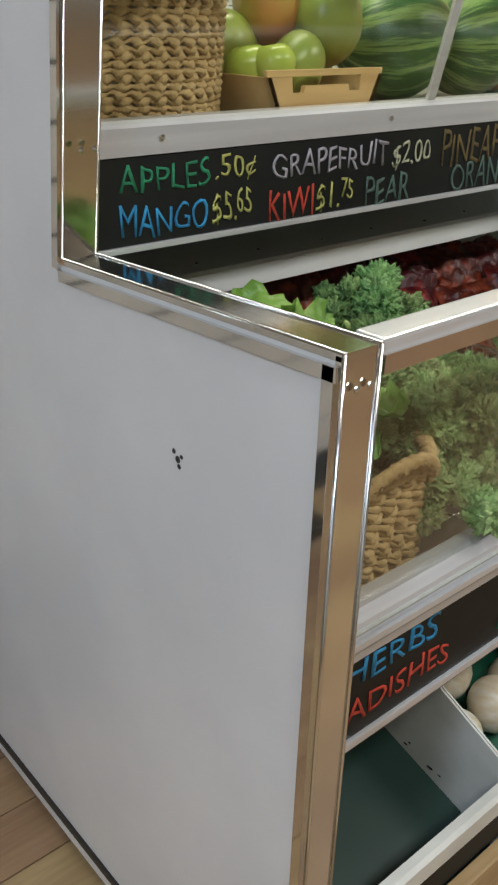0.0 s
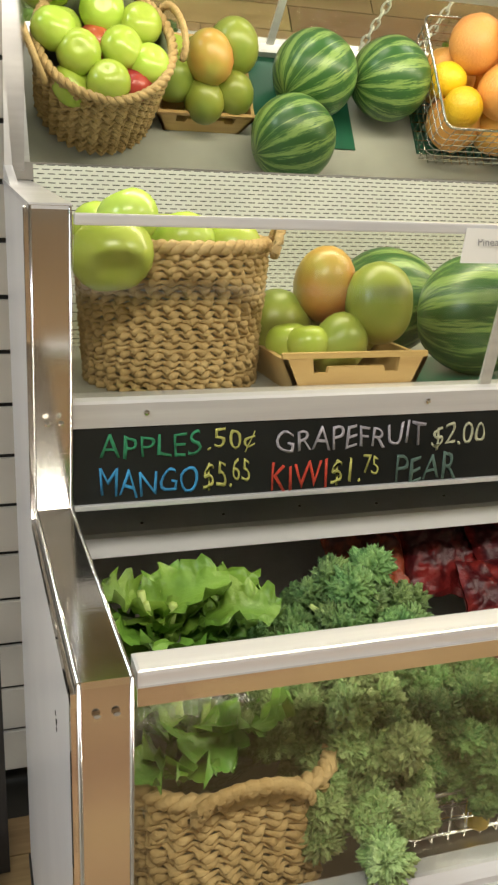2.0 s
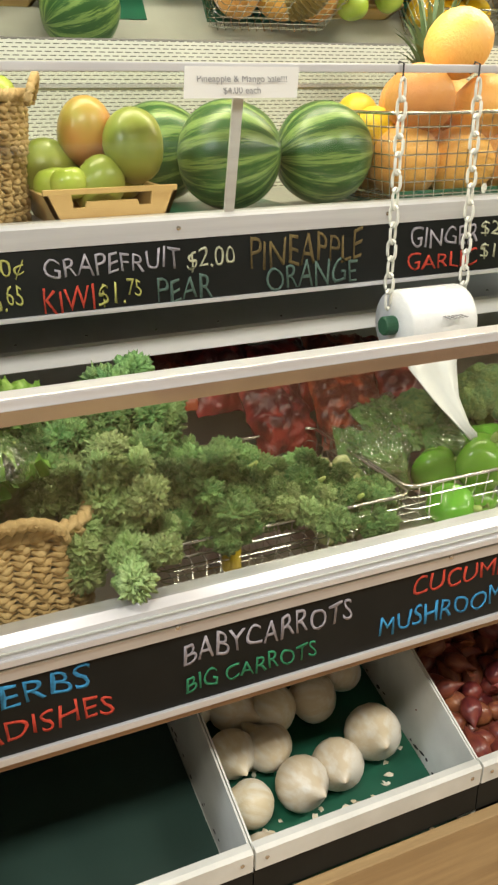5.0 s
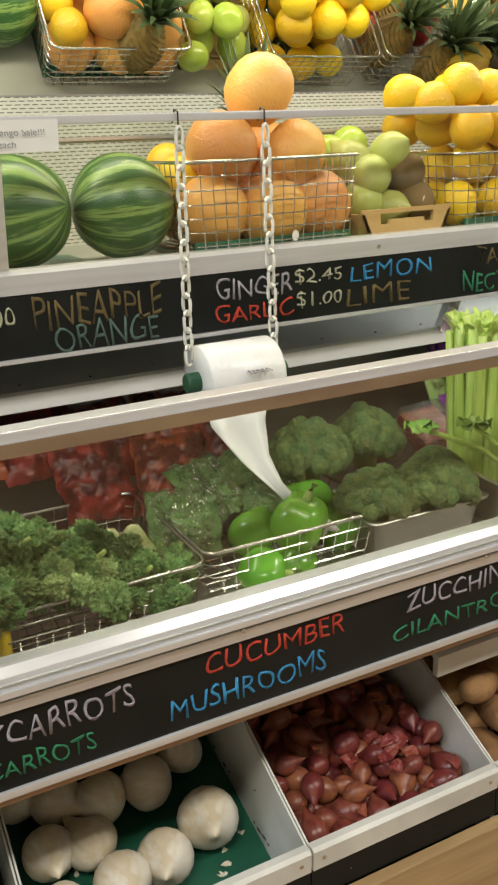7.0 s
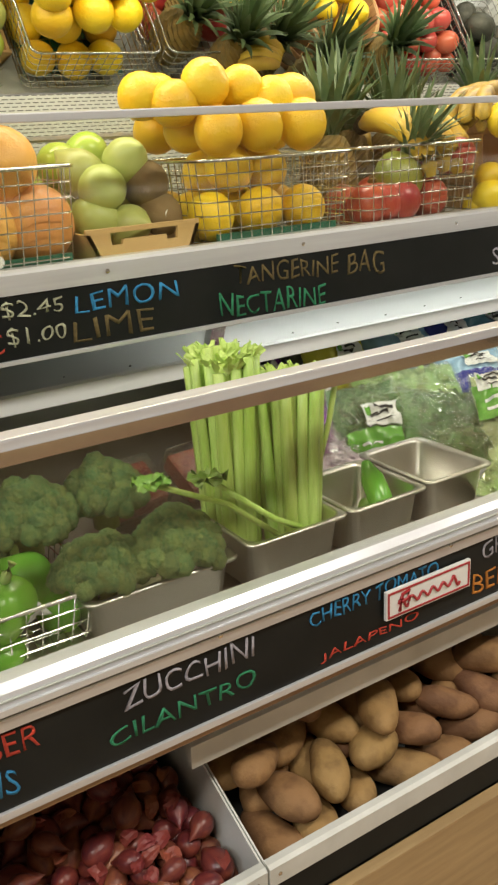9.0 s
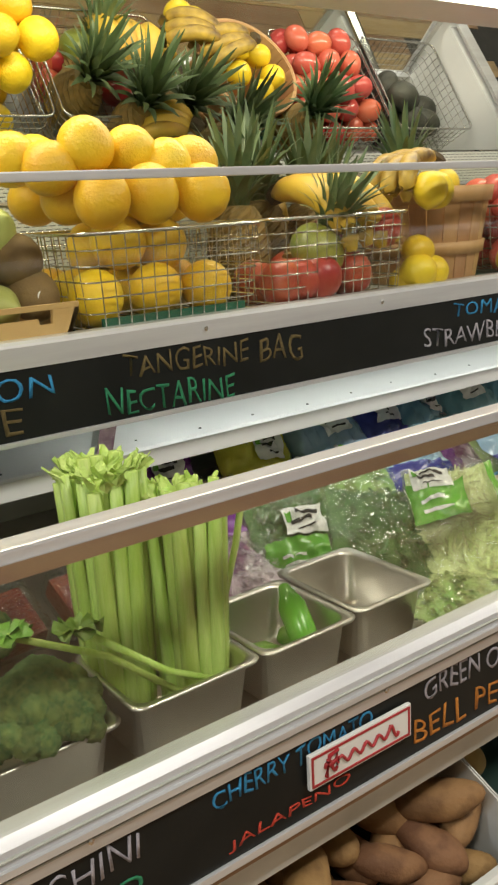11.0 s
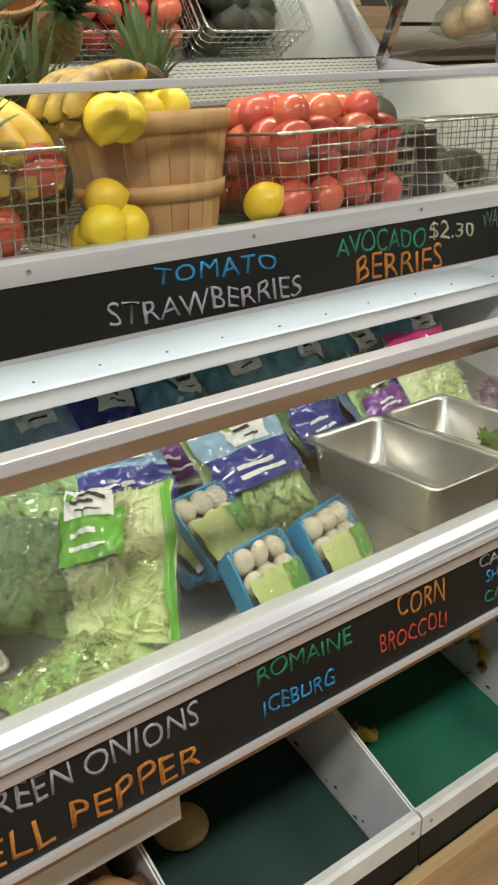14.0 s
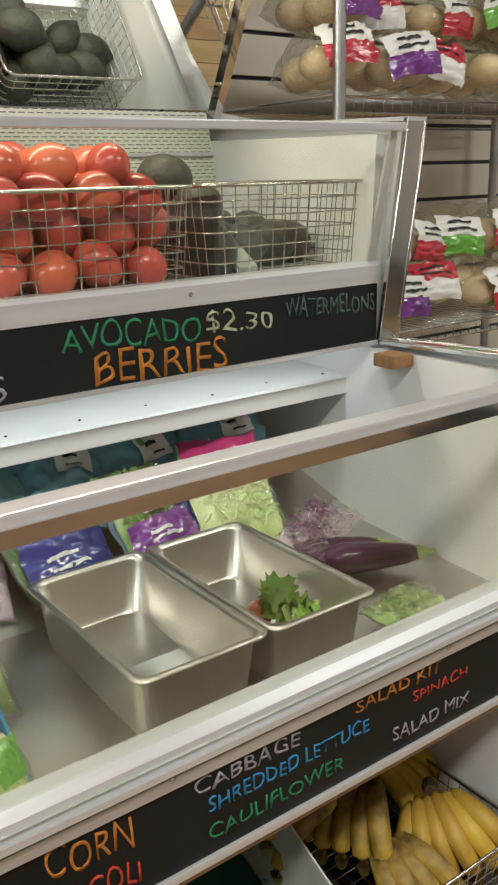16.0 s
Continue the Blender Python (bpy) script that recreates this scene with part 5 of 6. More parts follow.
lp = [(0.0075 * math.cos(2 * math.pi * i / 16), 0, 0.0165 * math.copysign(abs(math.sin(2 * math.pi * i / 16)) ** 0.7, math.sin(2 * math.pi * i / 16))) for i in range(16)]
tube(link, lp, 0.0027, 6, closed=True)
LINK = mesh_of(link, "link", "chain")
for cx0, cx1 in ((1.305, 1.298), (1.447, 1.450)):
    for i in range(13):
        t = i / 12
        share("chain_link", LINK, roll, pose(cx0 + (cx1 - cx0) * t, 0.7115 - 0.004 * t, 1.338 - 0.0268 * i, 0, 0, 25 + 90 * (i % 2)))
    part("wire_tie", tube(bmesh.new(), [(cx0, 0.713, 1.35), (cx0, 0.712, 1.375), (cx0, 0.724, 1.378), (cx0, 0.734, 1.36)], 0.0015, 5), "black", roll)


# ---- lower deck ----
ZD = 0.690


def leaf_grid(bm, base, direction, up, ln, w, curl, ruffle, seed, nu=18, nv=14):
    """One curly leaf: a rib that bends over, with a ruffled margin."""
    d, u = direction.normalized(), up.normalized()
    side = d.cross(u).normalized()
    rows = []
    for i in range(nu + 1):
        t = i / nu
        a = curl * t
        c = base + ln * (math.sin(a) / max(curl, 0.01) * d + (1 - math.cos(a)) / max(curl, 0.01) * -u) if curl > 0.01 else base + d * ln * t
        nrm = (u * math.cos(a) + d * math.sin(a))
        ww = w * (math.sin(math.pi * min(1, 0.12 + 0.80 * t)) ** 0.7) * (0.25 if t < 0.18 else 1)
        row = []
        for j in range(nv + 1):
            s = 2 * j / nv - 1
            e = abs(s) ** 1.6 * min(1.0, t * 4)
            p = c + side * s * ww + nrm * (0.35 * ww * e)
            q = Vector((t * 11 + seed, s * 5.5, seed * 1.7))
            p += nrm * ruffle * e * (noise.noise(q) * 1.6 + math.sin(t * 34 + s * 4 + seed) * 0.75) + side * ruffle * e * (noise.noise(q * 1.4 + Vector((9, 0, 0))) + 0.6 * math.sin(t * 29 + seed))
            row.append(bm.verts.new(p))
        rows.append(row)
    for a, b in zip(rows, rows[1:]):
        for j in range(nv):
            bm.faces.new((a[j], a[j + 1], b[j + 1], b[j]))


def kale_curl_mesh(kind, seed):
    """A frilled tuft of kale: leaf margin folded into thin winding ridges."""
    bm = bmesh.new()
    bmesh.ops.create_icosphere(bm, subdivisions=5, radius=1)
    o1, o2, o3 = Vector((seed, 0, 0)), Vector((0, seed, 4)), Vector((7, 3, seed))
    for v in bm.verts:
        n = v.co.copy()
        q = n + 0.25 * Vector((noise.noise(n * 3 + o1), noise.noise(n * 3 + o2), noise.noise(n * 3 + o3)))
        r1 = max(0.0, 1 - 3.2 * abs(noise.noise(q * 2.7 + o1)))
        r2 = max(0.0, 1 - 3.0 * abs(noise.noise(q * 5.5 + o2)))
        v.co = n * (0.50 + 0.42 * r1 + 0.24 * r2 + 0.25 * noise.noise(n * 1.6 + o3)) + 0.10 * Vector((noise.noise(n * 9), noise.noise(n * 9 + o1), noise.noise(n * 9 + o2)))
    return mesh_of(bm, "leaf_curl", kind)


KALE = {}


def greens(name, label, cat, x, y, z, n, ln, w, ruffle, material, lean=(0, 0), spread=1.0, group="leafy greens", seed=1):
    e = empty(name, label, cat, group, m=pose(x, y, z))
    rg = random.Random(seed)
    me = None
    if material.startswith("kale"):
        for i in range(n * 4):
            key = (material, i % 4)
            if key not in KALE:
                KALE[key] = kale_curl_mesh(material, 1.3 + 2.7 * (i % 4))
            a, el = i * 2.4 + rg.uniform(-0.3, 0.3), math.asin(rg.uniform(0.0, 1.0))
            clump = 1 + 0.22 * math.sin(3 * a + seed) * math.cos(4 * el + seed)
            rr = ln * rg.uniform(0.40, 0.72) * clump
            sz = ln * rg.uniform(0.14, 0.25)
            share("leaf_curl", KALE[key], e, Matrix.LocRotScale((rr * math.cos(el) * math.cos(a) + lean[0] * ln * 0.5, rr * math.cos(el) * math.sin(a) + lean[1] * ln * 0.5, rr * math.sin(el) * 0.9 - 0.012), Euler((rg.uniform(0, 6), rg.uniform(0, 6), rg.uniform(0, 6))), (sz, sz, sz * 0.75)))
        for i in range(4):
            a = i * 1.7 + seed
            part("stem", tube(bmesh.new(), [(0, 0, -0.02), (0.35 * ln * math.cos(a), 0.35 * ln * math.sin(a), 0.3 * ln), (0.48 * ln * math.cos(a), 0.48 * ln * math.sin(a), 0.42 * ln)], 0.004, 6, taper=[0.006, 0.005, 0.003]), "stem", e, smooth=True)
        return e
    for i in range(int(n * 1.2)):
        a = rg.uniform(0, 6.28)
        tilt = rg.uniform(0.15, 1.0) * spread
        d = Vector((math.cos(a) * tilt + lean[0], math.sin(a) * tilt + lean[1], 0.75))
        up = Vector((-math.cos(a) + lean[0] * 0.1, -math.sin(a), 0.8))
        bm = bmesh.new()
        leaf_grid(bm, Vector((rg.uniform(-1, 1) * 0.035, rg.uniform(-1, 1) * 0.035, rg.uniform(-0.02, 0.03))), d, up, ln * rg.uniform(0.75, 1.15), w * rg.uniform(0.8, 1.2), rg.uniform(0.5, 1.5), ruffle, rg.uniform(0, 50))
        part("leaf", bm, material, e, smooth=True)
    bm = bmesh.new()
    for i in range(5):
        a = i * 1.26
        tube(bm, [(0.01 * math.cos(a), 0.01 * math.sin(a), -0.02), (0.025 * math.cos(a) + lean[0] * 0.06, 0.025 * math.sin(a) + lean[1] * 0.06, ln * 0.55)], 0.005, 6)
    part("stem", bm, "stem", e, smooth=True)
    return e


woven_basket("woven_basket", "low rectangular seagrass basket holding bagged greens", pose(0.622, 0.545, ZD, 0, 0, 0), 0.096, 0.103, 0.165, 22, True, 0.8)
SEED = 10
for gx, gy, gz, n, ln, w, ruf, mt, lean, nm, lb in (
        (0.60, 0.56, 0.83, 9, 0.13, 0.045, 0.012, "lettuce", (-0.1, 0.0), "lettuce_head", "bright green leaf lettuce in a clear bag"),
        (0.58, 0.66, 0.90, 10, 0.12, 0.045, 0.010, "lettuce", (0, -0.1), "lettuce_head", "bright green leaf lettuce in a clear bag"),
        (0.70, 0.64, 0.86, 12, 0.12, 0.04, 0.022, "kale", (0, -0.2), "kale_bunch", "dark green curly kale bunch with ruffled leaves"),
        (0.74, 0.57, 0.84, 14, 0.13, 0.045, 0.024, "kale_pale", (0.1, -0.4), "kale_bunch", "pale green curly kale hanging over the basket"),
        (0.755, 0.51, 0.78, 10, 0.12, 0.04, 0.024, "kale_pale", (0.0, -0.3), "kale_bunch", "pale green curly kale hanging over the basket"),
        (0.82, 0.66, 0.88, 12, 0.14, 0.045, 0.024, "kale", (0, 0), "kale_bunch", "dark green curly kale bunch with ruffled leaves"),
        (0.86, 0.57, 0.80, 14, 0.13, 0.045, 0.024, "kale", (0.1, -0.2), "kale_bunch", "dark green curly kale bunch with ruffled leaves"),
        (0.95, 0.60, 0.79, 14, 0.12, 0.045, 0.024, "kale", (0.1, -0.2), "kale_bunch", "dark green curly kale in the wire basket"),
        (1.05, 0.56, 0.77, 14, 0.11, 0.042, 0.024, "kale", (0.15, -0.2), "kale_bunch", "dark green curly kale in the wire basket"),
        (0.93, 0.535, 0.775, 10, 0.09, 0.04, 0.024, "kale", (0, -0.4), "kale_bunch", "blue-green curly kale over the basket rim"),
        (1.03, 0.535, 0.77, 10, 0.08, 0.036, 0.022, "kale_pale", (0.1, -0.4), "kale_bunch", "pale green curly kale over the basket rim"),
        (1.13, 0.55, 0.74, 10, 0.10, 0.04, 0.022, "kale", (0.2, -0.2), "kale_bunch", "dark green curly kale in the wire basket")):
    SEED += 1
    greens(nm, lb, nm.split("_")[0], gx, gy, gz, n, ln, w, ruf, mt, lean, seed=SEED)


def pillow(w, d, t, seed, nu=24, nv=22, wr=0.010):
    """A stuffed plastic bag: thick in the middle, pinched and crimped at both ends, creased all over."""
    bm = bmesh.new()
    top, bot = [], []
    for i in range(nu + 1):
        u = i / nu
        rt, rb = [], []
        for j in range(nv + 1):
            v = j / nv
            h = t * (max(0.0, math.sin(math.pi * u)) ** 0.45) * (max(0.0, math.sin(math.pi * v)) ** 0.6)
            q = Vector((u * 5 + seed, v * 5, seed * 0.7))
            cr = wr * (abs(noise.noise(q * 1.2)) * 1.3 + 0.8 * abs(noise.noise(q * 2.6)) - 0.2)
            x = (u - 0.5) * w + 0.006 * noise.noise(q * 1.1 + Vector((3, 3, 3)))
            y = (v - 0.5) * d * (1 - 0.08 * math.sin(math.pi * u)) + 0.006 * noise.noise(q + Vector((7, 1, 2)))
            k = 1.0 if 0 < i < nu and 0 < j < nv else 0.25
            rt.append(bm.verts.new((x, y, h * 0.62 + cr * k)))
            rb.append(bm.verts.new((x, y, -h * 0.38 + cr * 0.3 * k - 0.001)))
        top.append(rt)
        bot.append(rb)
    for i in range(nu):
        for j in range(nv):
            bm.faces.new((top[i][j], top[i + 1][j], top[i + 1][j + 1], top[i][j + 1]))
            bm.faces.new((bot[i][j], bot[i][j + 1], bot[i + 1][j + 1], bot[i + 1][j]))
    return bm


def drape(w, d, t, seed, u0, u1, v0, v1, lift=0.0035, nu=16, nv=14, wr=0.010):
    """A printed panel that follows the top of the same bag."""
    bm = bmesh.new()
    rows = []
    for i in range(nu + 1):
        u = u0 + (u1 - u0) * i / nu
        row = []
        for j in range(nv + 1):
            v = v0 + (v1 - v0) * j / nv
            h = t * (max(0.0, math.sin(math.pi * u)) ** 0.45) * (max(0.0, math.sin(math.pi * v)) ** 0.6)
            q = Vector((u * 5 + seed, v * 5, seed * 0.7))
            cr = wr * (abs(noise.noise(q * 1.2)) * 1.3 + 0.8 * abs(noise.noise(q * 2.6)) - 0.2)
            row.append(bm.verts.new(((u - 0.5) * w + 0.006 * noise.noise(q * 1.1 + Vector((3, 3, 3))), (v - 0.5) * d * (1 - 0.08 * math.sin(math.pi * u)) + 0.006 * noise.noise(q + Vector((7, 1, 2))), h * 0.62 + cr + lift)))
        rows.append(row)
    for i in range(nu):
        for j in range(nv):
            bm.faces.new((rows[i][j], rows[i + 1][j], rows[i + 1][j + 1], rows[i][j + 1]))
    return bm


NB = [0]
FILL = dict(salad=("cut_greens", 240, 0.026, 0.0055), dark=("dark_greens", 240, 0.030, 0.0045), cabbage=("shred_pale", 420, 0.036, 0.0018), redcab=("shred_purple", 260, 0.028, 0.0024))


def shreds(w, d, t, n, ln, wd, seed):
    """Cut leaf pieces that fill a bag: short curled ribbons lying every way."""
    rg = random.Random(seed)
    bm = bmesh.new()
    for i in range(n):
        u, v = rg.uniform(0.13, 0.87), rg.uniform(0.09, 0.91)
        h = t * math.sin(math.pi * u) ** 0.45 * math.sin(math.pi * v) ** 0.6
        c = Vector(((u - 0.5) * w, (v - 0.5) * d, h * (0.62 * rg.uniform(0.1, 0.92)) - 0.002))
        a = rg.uniform(0, 6.28)
        dr, side = Vector((math.cos(a), math.sin(a), rg.uniform(-0.25, 0.25))), Vector((-math.sin(a), math.cos(a), rg.uniform(-0.6, 0.6)))
        l_, w_, bend, prev = ln * rg.uniform(0.5, 1.1), wd * rg.uniform(0.6, 1.3), rg.uniform(-0.3, 0.3), None
        for k in range(5):
            q = k / 4 - 0.5
            p = c + dr * l_ * q + side * bend * l_ * q * q * 2
            ww = w_ * (1 - 1.6 * q * q)
            row = [bm.verts.new(p - side * ww), bm.verts.new(p + Vector((0, 0, 0.25 * ww))), bm.verts.new(p + side * ww + Vector((0, 0, ww * 0.3 * math.sin(k * 2 + i))))]
            if prev:
                bm.faces.new((prev[0], prev[1], row[1], row[0]))
                bm.faces.new((prev[1], prev[2], row[2], row[1]))
            prev = row
    return bm


def bag(x, y, z, rot, w, d, t, filling, printed, label, panel=(0.05, 0.95, 0.05, 0.45), tag=(0.25, 0.70, 0.52, 0.80), edge=None):
    """A bag of cut produce: leaf pieces in clear creased film, or film printed all over; bands and a white tag on it."""
    NB[0] += 1
    s = NB[0] * 1.37
    e = empty("salad_bag", label, "salad bag", "bags of cut salad", m=pose(x, y, z, *rot))
    if filling in FILL:
        m_, n_, l_, w_ = FILL[filling]
        part("cut_leaves", shreds(w, d, t, n_, l_, w_, NB[0]), m_, e)["kind"] = "stuff"
        part("backing", pillow(w * 0.94, d * 0.94, t * 0.3, s, 10, 10), m_, e, smooth=True)
        part("bag", pillow(w, d, t, s, 30, 28, 0.014), "film", e, "clear creased plastic film", True).visible_shadow = False
    else:
        part("bag", pillow(w, d, t, s, 30, 28, 0.014), filling, e, smooth=True)
    if printed:
        part("printed_panel", drape(w, d, t, s, *panel, wr=0.014), printed, e, smooth=True)
        u0, u1, v0, v1 = panel
        for k in range(2):
            vv = v0 + (v1 - v0) * (0.22 + 0.24 * k)
            part("print_bar", drape(w, d, t, s, u0 + 0.22 * (u1 - u0), u1 - (0.3 + 0.12 * k) * (u1 - u0), vv, vv + 0.028, 0.0055, 14, 3, 0.014), "label", e, smooth=True)
    if edge:
        part("seal_edge", drape(w, d, t, s, *edge, wr=0.014), printed, e, "coloured sealed edge", True)
    if tag:
        part("white_tag", drape(w, d, t, s, *tag, 0.006, wr=0.014), "label", e, "white printed label", True)
        u0, u1, v0, v1 = tag
        du, dv = u1 - u0, v1 - v0
        for k, (p, q) in enumerate(((0.30, 0.85), (0.18, 0.62), (0.30, 0.75))):
            vv = v0 + dv * (0.70 - 0.26 * k)
            part("print_bar", drape(w, d, t, s, u0 + p * du, u0 + q * du, vv, vv + (0.13, 0.13, 0.06)[k] * dv, 0.0085, 10, 2, 0.014), "black", e, smooth=True)
        part("leaf_mark", drape(w, d, t, s, u0 + 0.06 * du, u0 + 0.22 * du, v0 + 0.55 * dv, v0 + 0.85 * dv, 0.008, 5, 5, 0.014), "print_green", e, smooth=True)
    return e


# rear row, in the shade under the middle shelf
rg = random.Random(21)
for i, (bx, pr, lb) in enumerate(((2.08, "print_purple", "purple printed bag of red cabbage"), (2.30, "print_yellow", "yellow printed bag of baby spinach"), (2.48, "print_pale", "pale blue printed salad bag"), (2.62, "print_blue", "dark blue printed salad bag"),
                              (2.76, "print_teal", "teal printed salad bag"), (2.90, "print_teal", "teal printed salad bag"), (3.05, "print_teal", "teal printed salad bag"), (3.20, "print_teal", "teal printed salad bag"), (3.37, "print_teal", "teal printed salad bag"))):
    bag(bx, 0.975, 0.855 + rg.uniform(-0.01, 0.01), (52 + rg.uniform(-8, 8), rg.uniform(-10, 10), rg.uniform(-12, 12)), 0.17, 0.20, 0.05, pr, None, lb + " leaning at the back",
        (0.02, 0.98, 0.02, 0.98) if pr != "print_yellow" else (0.05, 0.95, 0.1, 0.6), (0.40, 0.78, 0.42, 0.72))
for i in range(9):
    bag(2.02 + i * 0.165 + rg.uniform(-0.02, 0.02), 0.905 + rg.uniform(-0.02, 0.02), 0.785, (38, rg.uniform(-12, 12), rg.uniform(-15, 15)), 0.17, 0.20, 0.05, ("salad", "redcab", "dark", "print_pale")[i % 4],
        ("print_purple", "print_purple", "print_blue", "print_blue")[i % 4] if i % 3 != 2 else None, "clear bag of mixed cut salad with coloured print")
# front row
bag(2.075, 0.82, 0.79, (48, -4, -6), 0.16, 0.20, 0.045, "redcab", "print_purple", "clear bag of shredded red cabbage with purple label", (0.08, 0.92, 0.42, 0.72), (0.35, 0.80, 0.72, 0.92))
bag(2.07, 0.735, 0.76, (22, 0, 10), 0.16, 0.15, 0.05, "redcab", None, "clear bag of shredded red cabbage", tag=None)
bag(2.215, 0.765, 0.785, (42, -4, -24), 0.15, 0.19, 0.045, "dark", "print_green", "clear bag of shredded greens with green label", (0.12, 0.85, 0.02, 0.34), (0.40, 0.88, 0.36, 0.64))
bag(2.36, 0.80, 0.80, (34, 3, -18), 0.25, 0.18, 0.05, "salad", None, "crinkled clear bag of cut greens", tag=None)
bag(2.34, 0.665, 0.775, (32, 5, -34), 0.20, 0.20, 0.04, "dark", None, "crinkled clear bag of dark cut greens", tag=None)
bag(2.435, 0.585, 0.785, (42, -6, -38), 0.16, 0.24, 0.045, "cabbage", "print_green", "clear bag of shredded lettuce with green band", (0.02, 0.62, 0.50, 0.84), (0.08, 0.50, 0.78, 0.97), (0.90, 0.98, 0.04, 0.96))
bag(2.325, 0.50, 0.715, (10, 0, 15), 0.20, 0.11, 0.03, "salad", None, "flat clear bag of green onions", tag=None)
kit = bag(2.725, 0.69, 0.80, (50, 2, 10), 0.20, 0.27, 0.06, "salad", "print_blue", "salad kit bag printed pale and dark blue", (0.03, 0.97, 0.38, 0.62), (0.30, 0.70, 0.64, 0.84))
part("printed_panel", drape(0.20, 0.27, 0.06, NB[0] * 1.37, 0.03, 0.97, 0.62, 0.97, 0.003, wr=0.014), "print_pale", kit, smooth=True)
bag(2.55, 0.79, 0.79, (40, 2, -14), 0.17, 0.22, 0.05, "print_pale", "print_blue", "salad kit bag printed pale and dark blue", (0.03, 0.97, 0.30, 0.60), (0.3, 0.75, 0.66, 0.86))
bag(3.30, 0.85, 0.80, (46, 0, -12), 0.15, 0.22, 0.045, "cabbage", "print_pink", "bag of romaine hearts with pink print", (0.03, 0.97, 0.62, 0.97), None)
bag(3.15, 0.86, 0.79, (46, 0, 8), 0.13, 0.20, 0.045, "salad", "print_purple", "salad bag with purple print", (0.03, 0.97, 0.2, 0.45), (0.3, 0.75, 0.5, 0.8))
bag(3.40, 0.74, 0.745, (15, -8, 25), 0.16, 0.10, 0.035, "redcab", None, "small clear bag of purple greens on the deck", tag=None)
for ex, ey, er in ((3.43, 0.64, 62), (3.40, 0.69, 70)):
    aub = empty("eggplant", "long dark purple eggplant with green cap on the deck", "eggplant", "eggplants", m=pose(ex, ey, 0.722, 90, 0, er))
    part("fruit_body", lathe([(0.004, -0.085), (0.02, -0.078), (0.026, -0.05), (0.023, 0.0), (0.017, 0.05), (0.011, 0.07)], 18, wob=0.05), "eggplant", aub, smooth=True)
    part("cap", lathe([(0.013, 0.062), (0.012, 0.075), (0.005, 0.085), (0.004, 0.10)], 10), "stem", aub, "green stem cap", True)
bag(3.36, 0.50, 0.708, (6, 0, 12), 0.12, 0.09, 0.03, "salad", None, "small clear bag of green lettuce", tag=None)


def mushroom_tray(x, y, z, rot):
    e = empty("mushroom_tray", "blue tray of white mushrooms under printed wrap", "mushrooms", "mushroom trays", m=pose(x, y, z, *rot))
    bm = bmesh.new()
    w, d, h = 0.105, 0.135, 0.045
    lo = [bm.verts.new((sx * w * 0.42, sy * d * 0.42, 0)) for sx, sy in ((-1, -1), (1, -1), (1, 1), (-1, 1))]
    hi = [bm.verts.new((sx * w * 0.5, sy * d * 0.5, h)) for sx, sy in ((-1, -1), (1, -1), (1, 1), (-1, 1))]
    hn = [bm.verts.new((sx * w * 0.46, sy * d * 0.46, h)) for sx, sy in ((-1, -1), (1, -1), (1, 1), (-1, 1))]
    ln = [bm.verts.new((sx * w * 0.40, sy * d * 0.40, 0.006)) for sx, sy in ((-1, -1), (1, -1), (1, 1), (-1, 1))]
    bm.faces.new(lo[::-1])
    for a, b in ((lo, hi), (hi, hn), (hn, ln)):
        for i in range(4):
            bm.faces.new((a[i], a[(i + 1) % 4], b[(i + 1) % 4], b[i]))
    bm.faces.new(ln)
    bmesh.ops.bevel(bm, geom=bm.edges[:], offset=0.004, segments=2, affect="EDGES")
    part("tray", bm, "bluetray", e, "blue plastic tray")
    for i in range(6):
        share("mushroom", fruit_mesh("mushroom", i % 4), e, pose(-0.03 + 0.03 * (i % 3), 0.045 - 0.032 * (i // 3), 0.038 + 0.004 * (i % 2), RNG.uniform(-40, 40), RNG.uniform(-40, 40), 0) @ Matrix.Scale(0.9, 4))
    part("label_panel", drape(w, d, 0.02, 5.0, 0.06, 0.94, 0.14, 0.66, 0.050, wr=0.002), "leaf_print", e, "pale green printed label", True)
    part("label_band", drape(w, d, 0.02, 5.0, 0.62, 0.94, 0.30, 0.66, 0.053, wr=0.002), "print_green", e, smooth=True)
    part("label_strip", drape(w, d, 0.02, 5.0, 0.1, 0.9, 0.05, 0.15, 0.048, wr=0.002), "label", e, smooth=True)
    for k in range(3):
        part("print_bar", boxes((-0.03 + k * 0.02, -0.018 + k * 0.02, -0.022, -0.014, 0.058, 0.060)), "ink", e)
    wrap = part("wrap", pillow(w * 1.02, d * 1.02, 0.05, 3.3, 10, 10, 0.006), "film", e, "clear wrap", True)
    wrap.location = (0, 0, 0.045)
    wrap.visible_shadow = False
    return e


for mx_, my_, mz_, rot in ((2.60, 0.515, 0.715, (58, 0, 10)), (2.72, 0.52, 0.722, (58, 0, 14)), (2.60, 0.63, 0.745, (42, 0, 10)), (2.58, 0.66, 0.72, (30, 0, 8))):
    mushroom_tray(mx_, my_, mz_, rot)

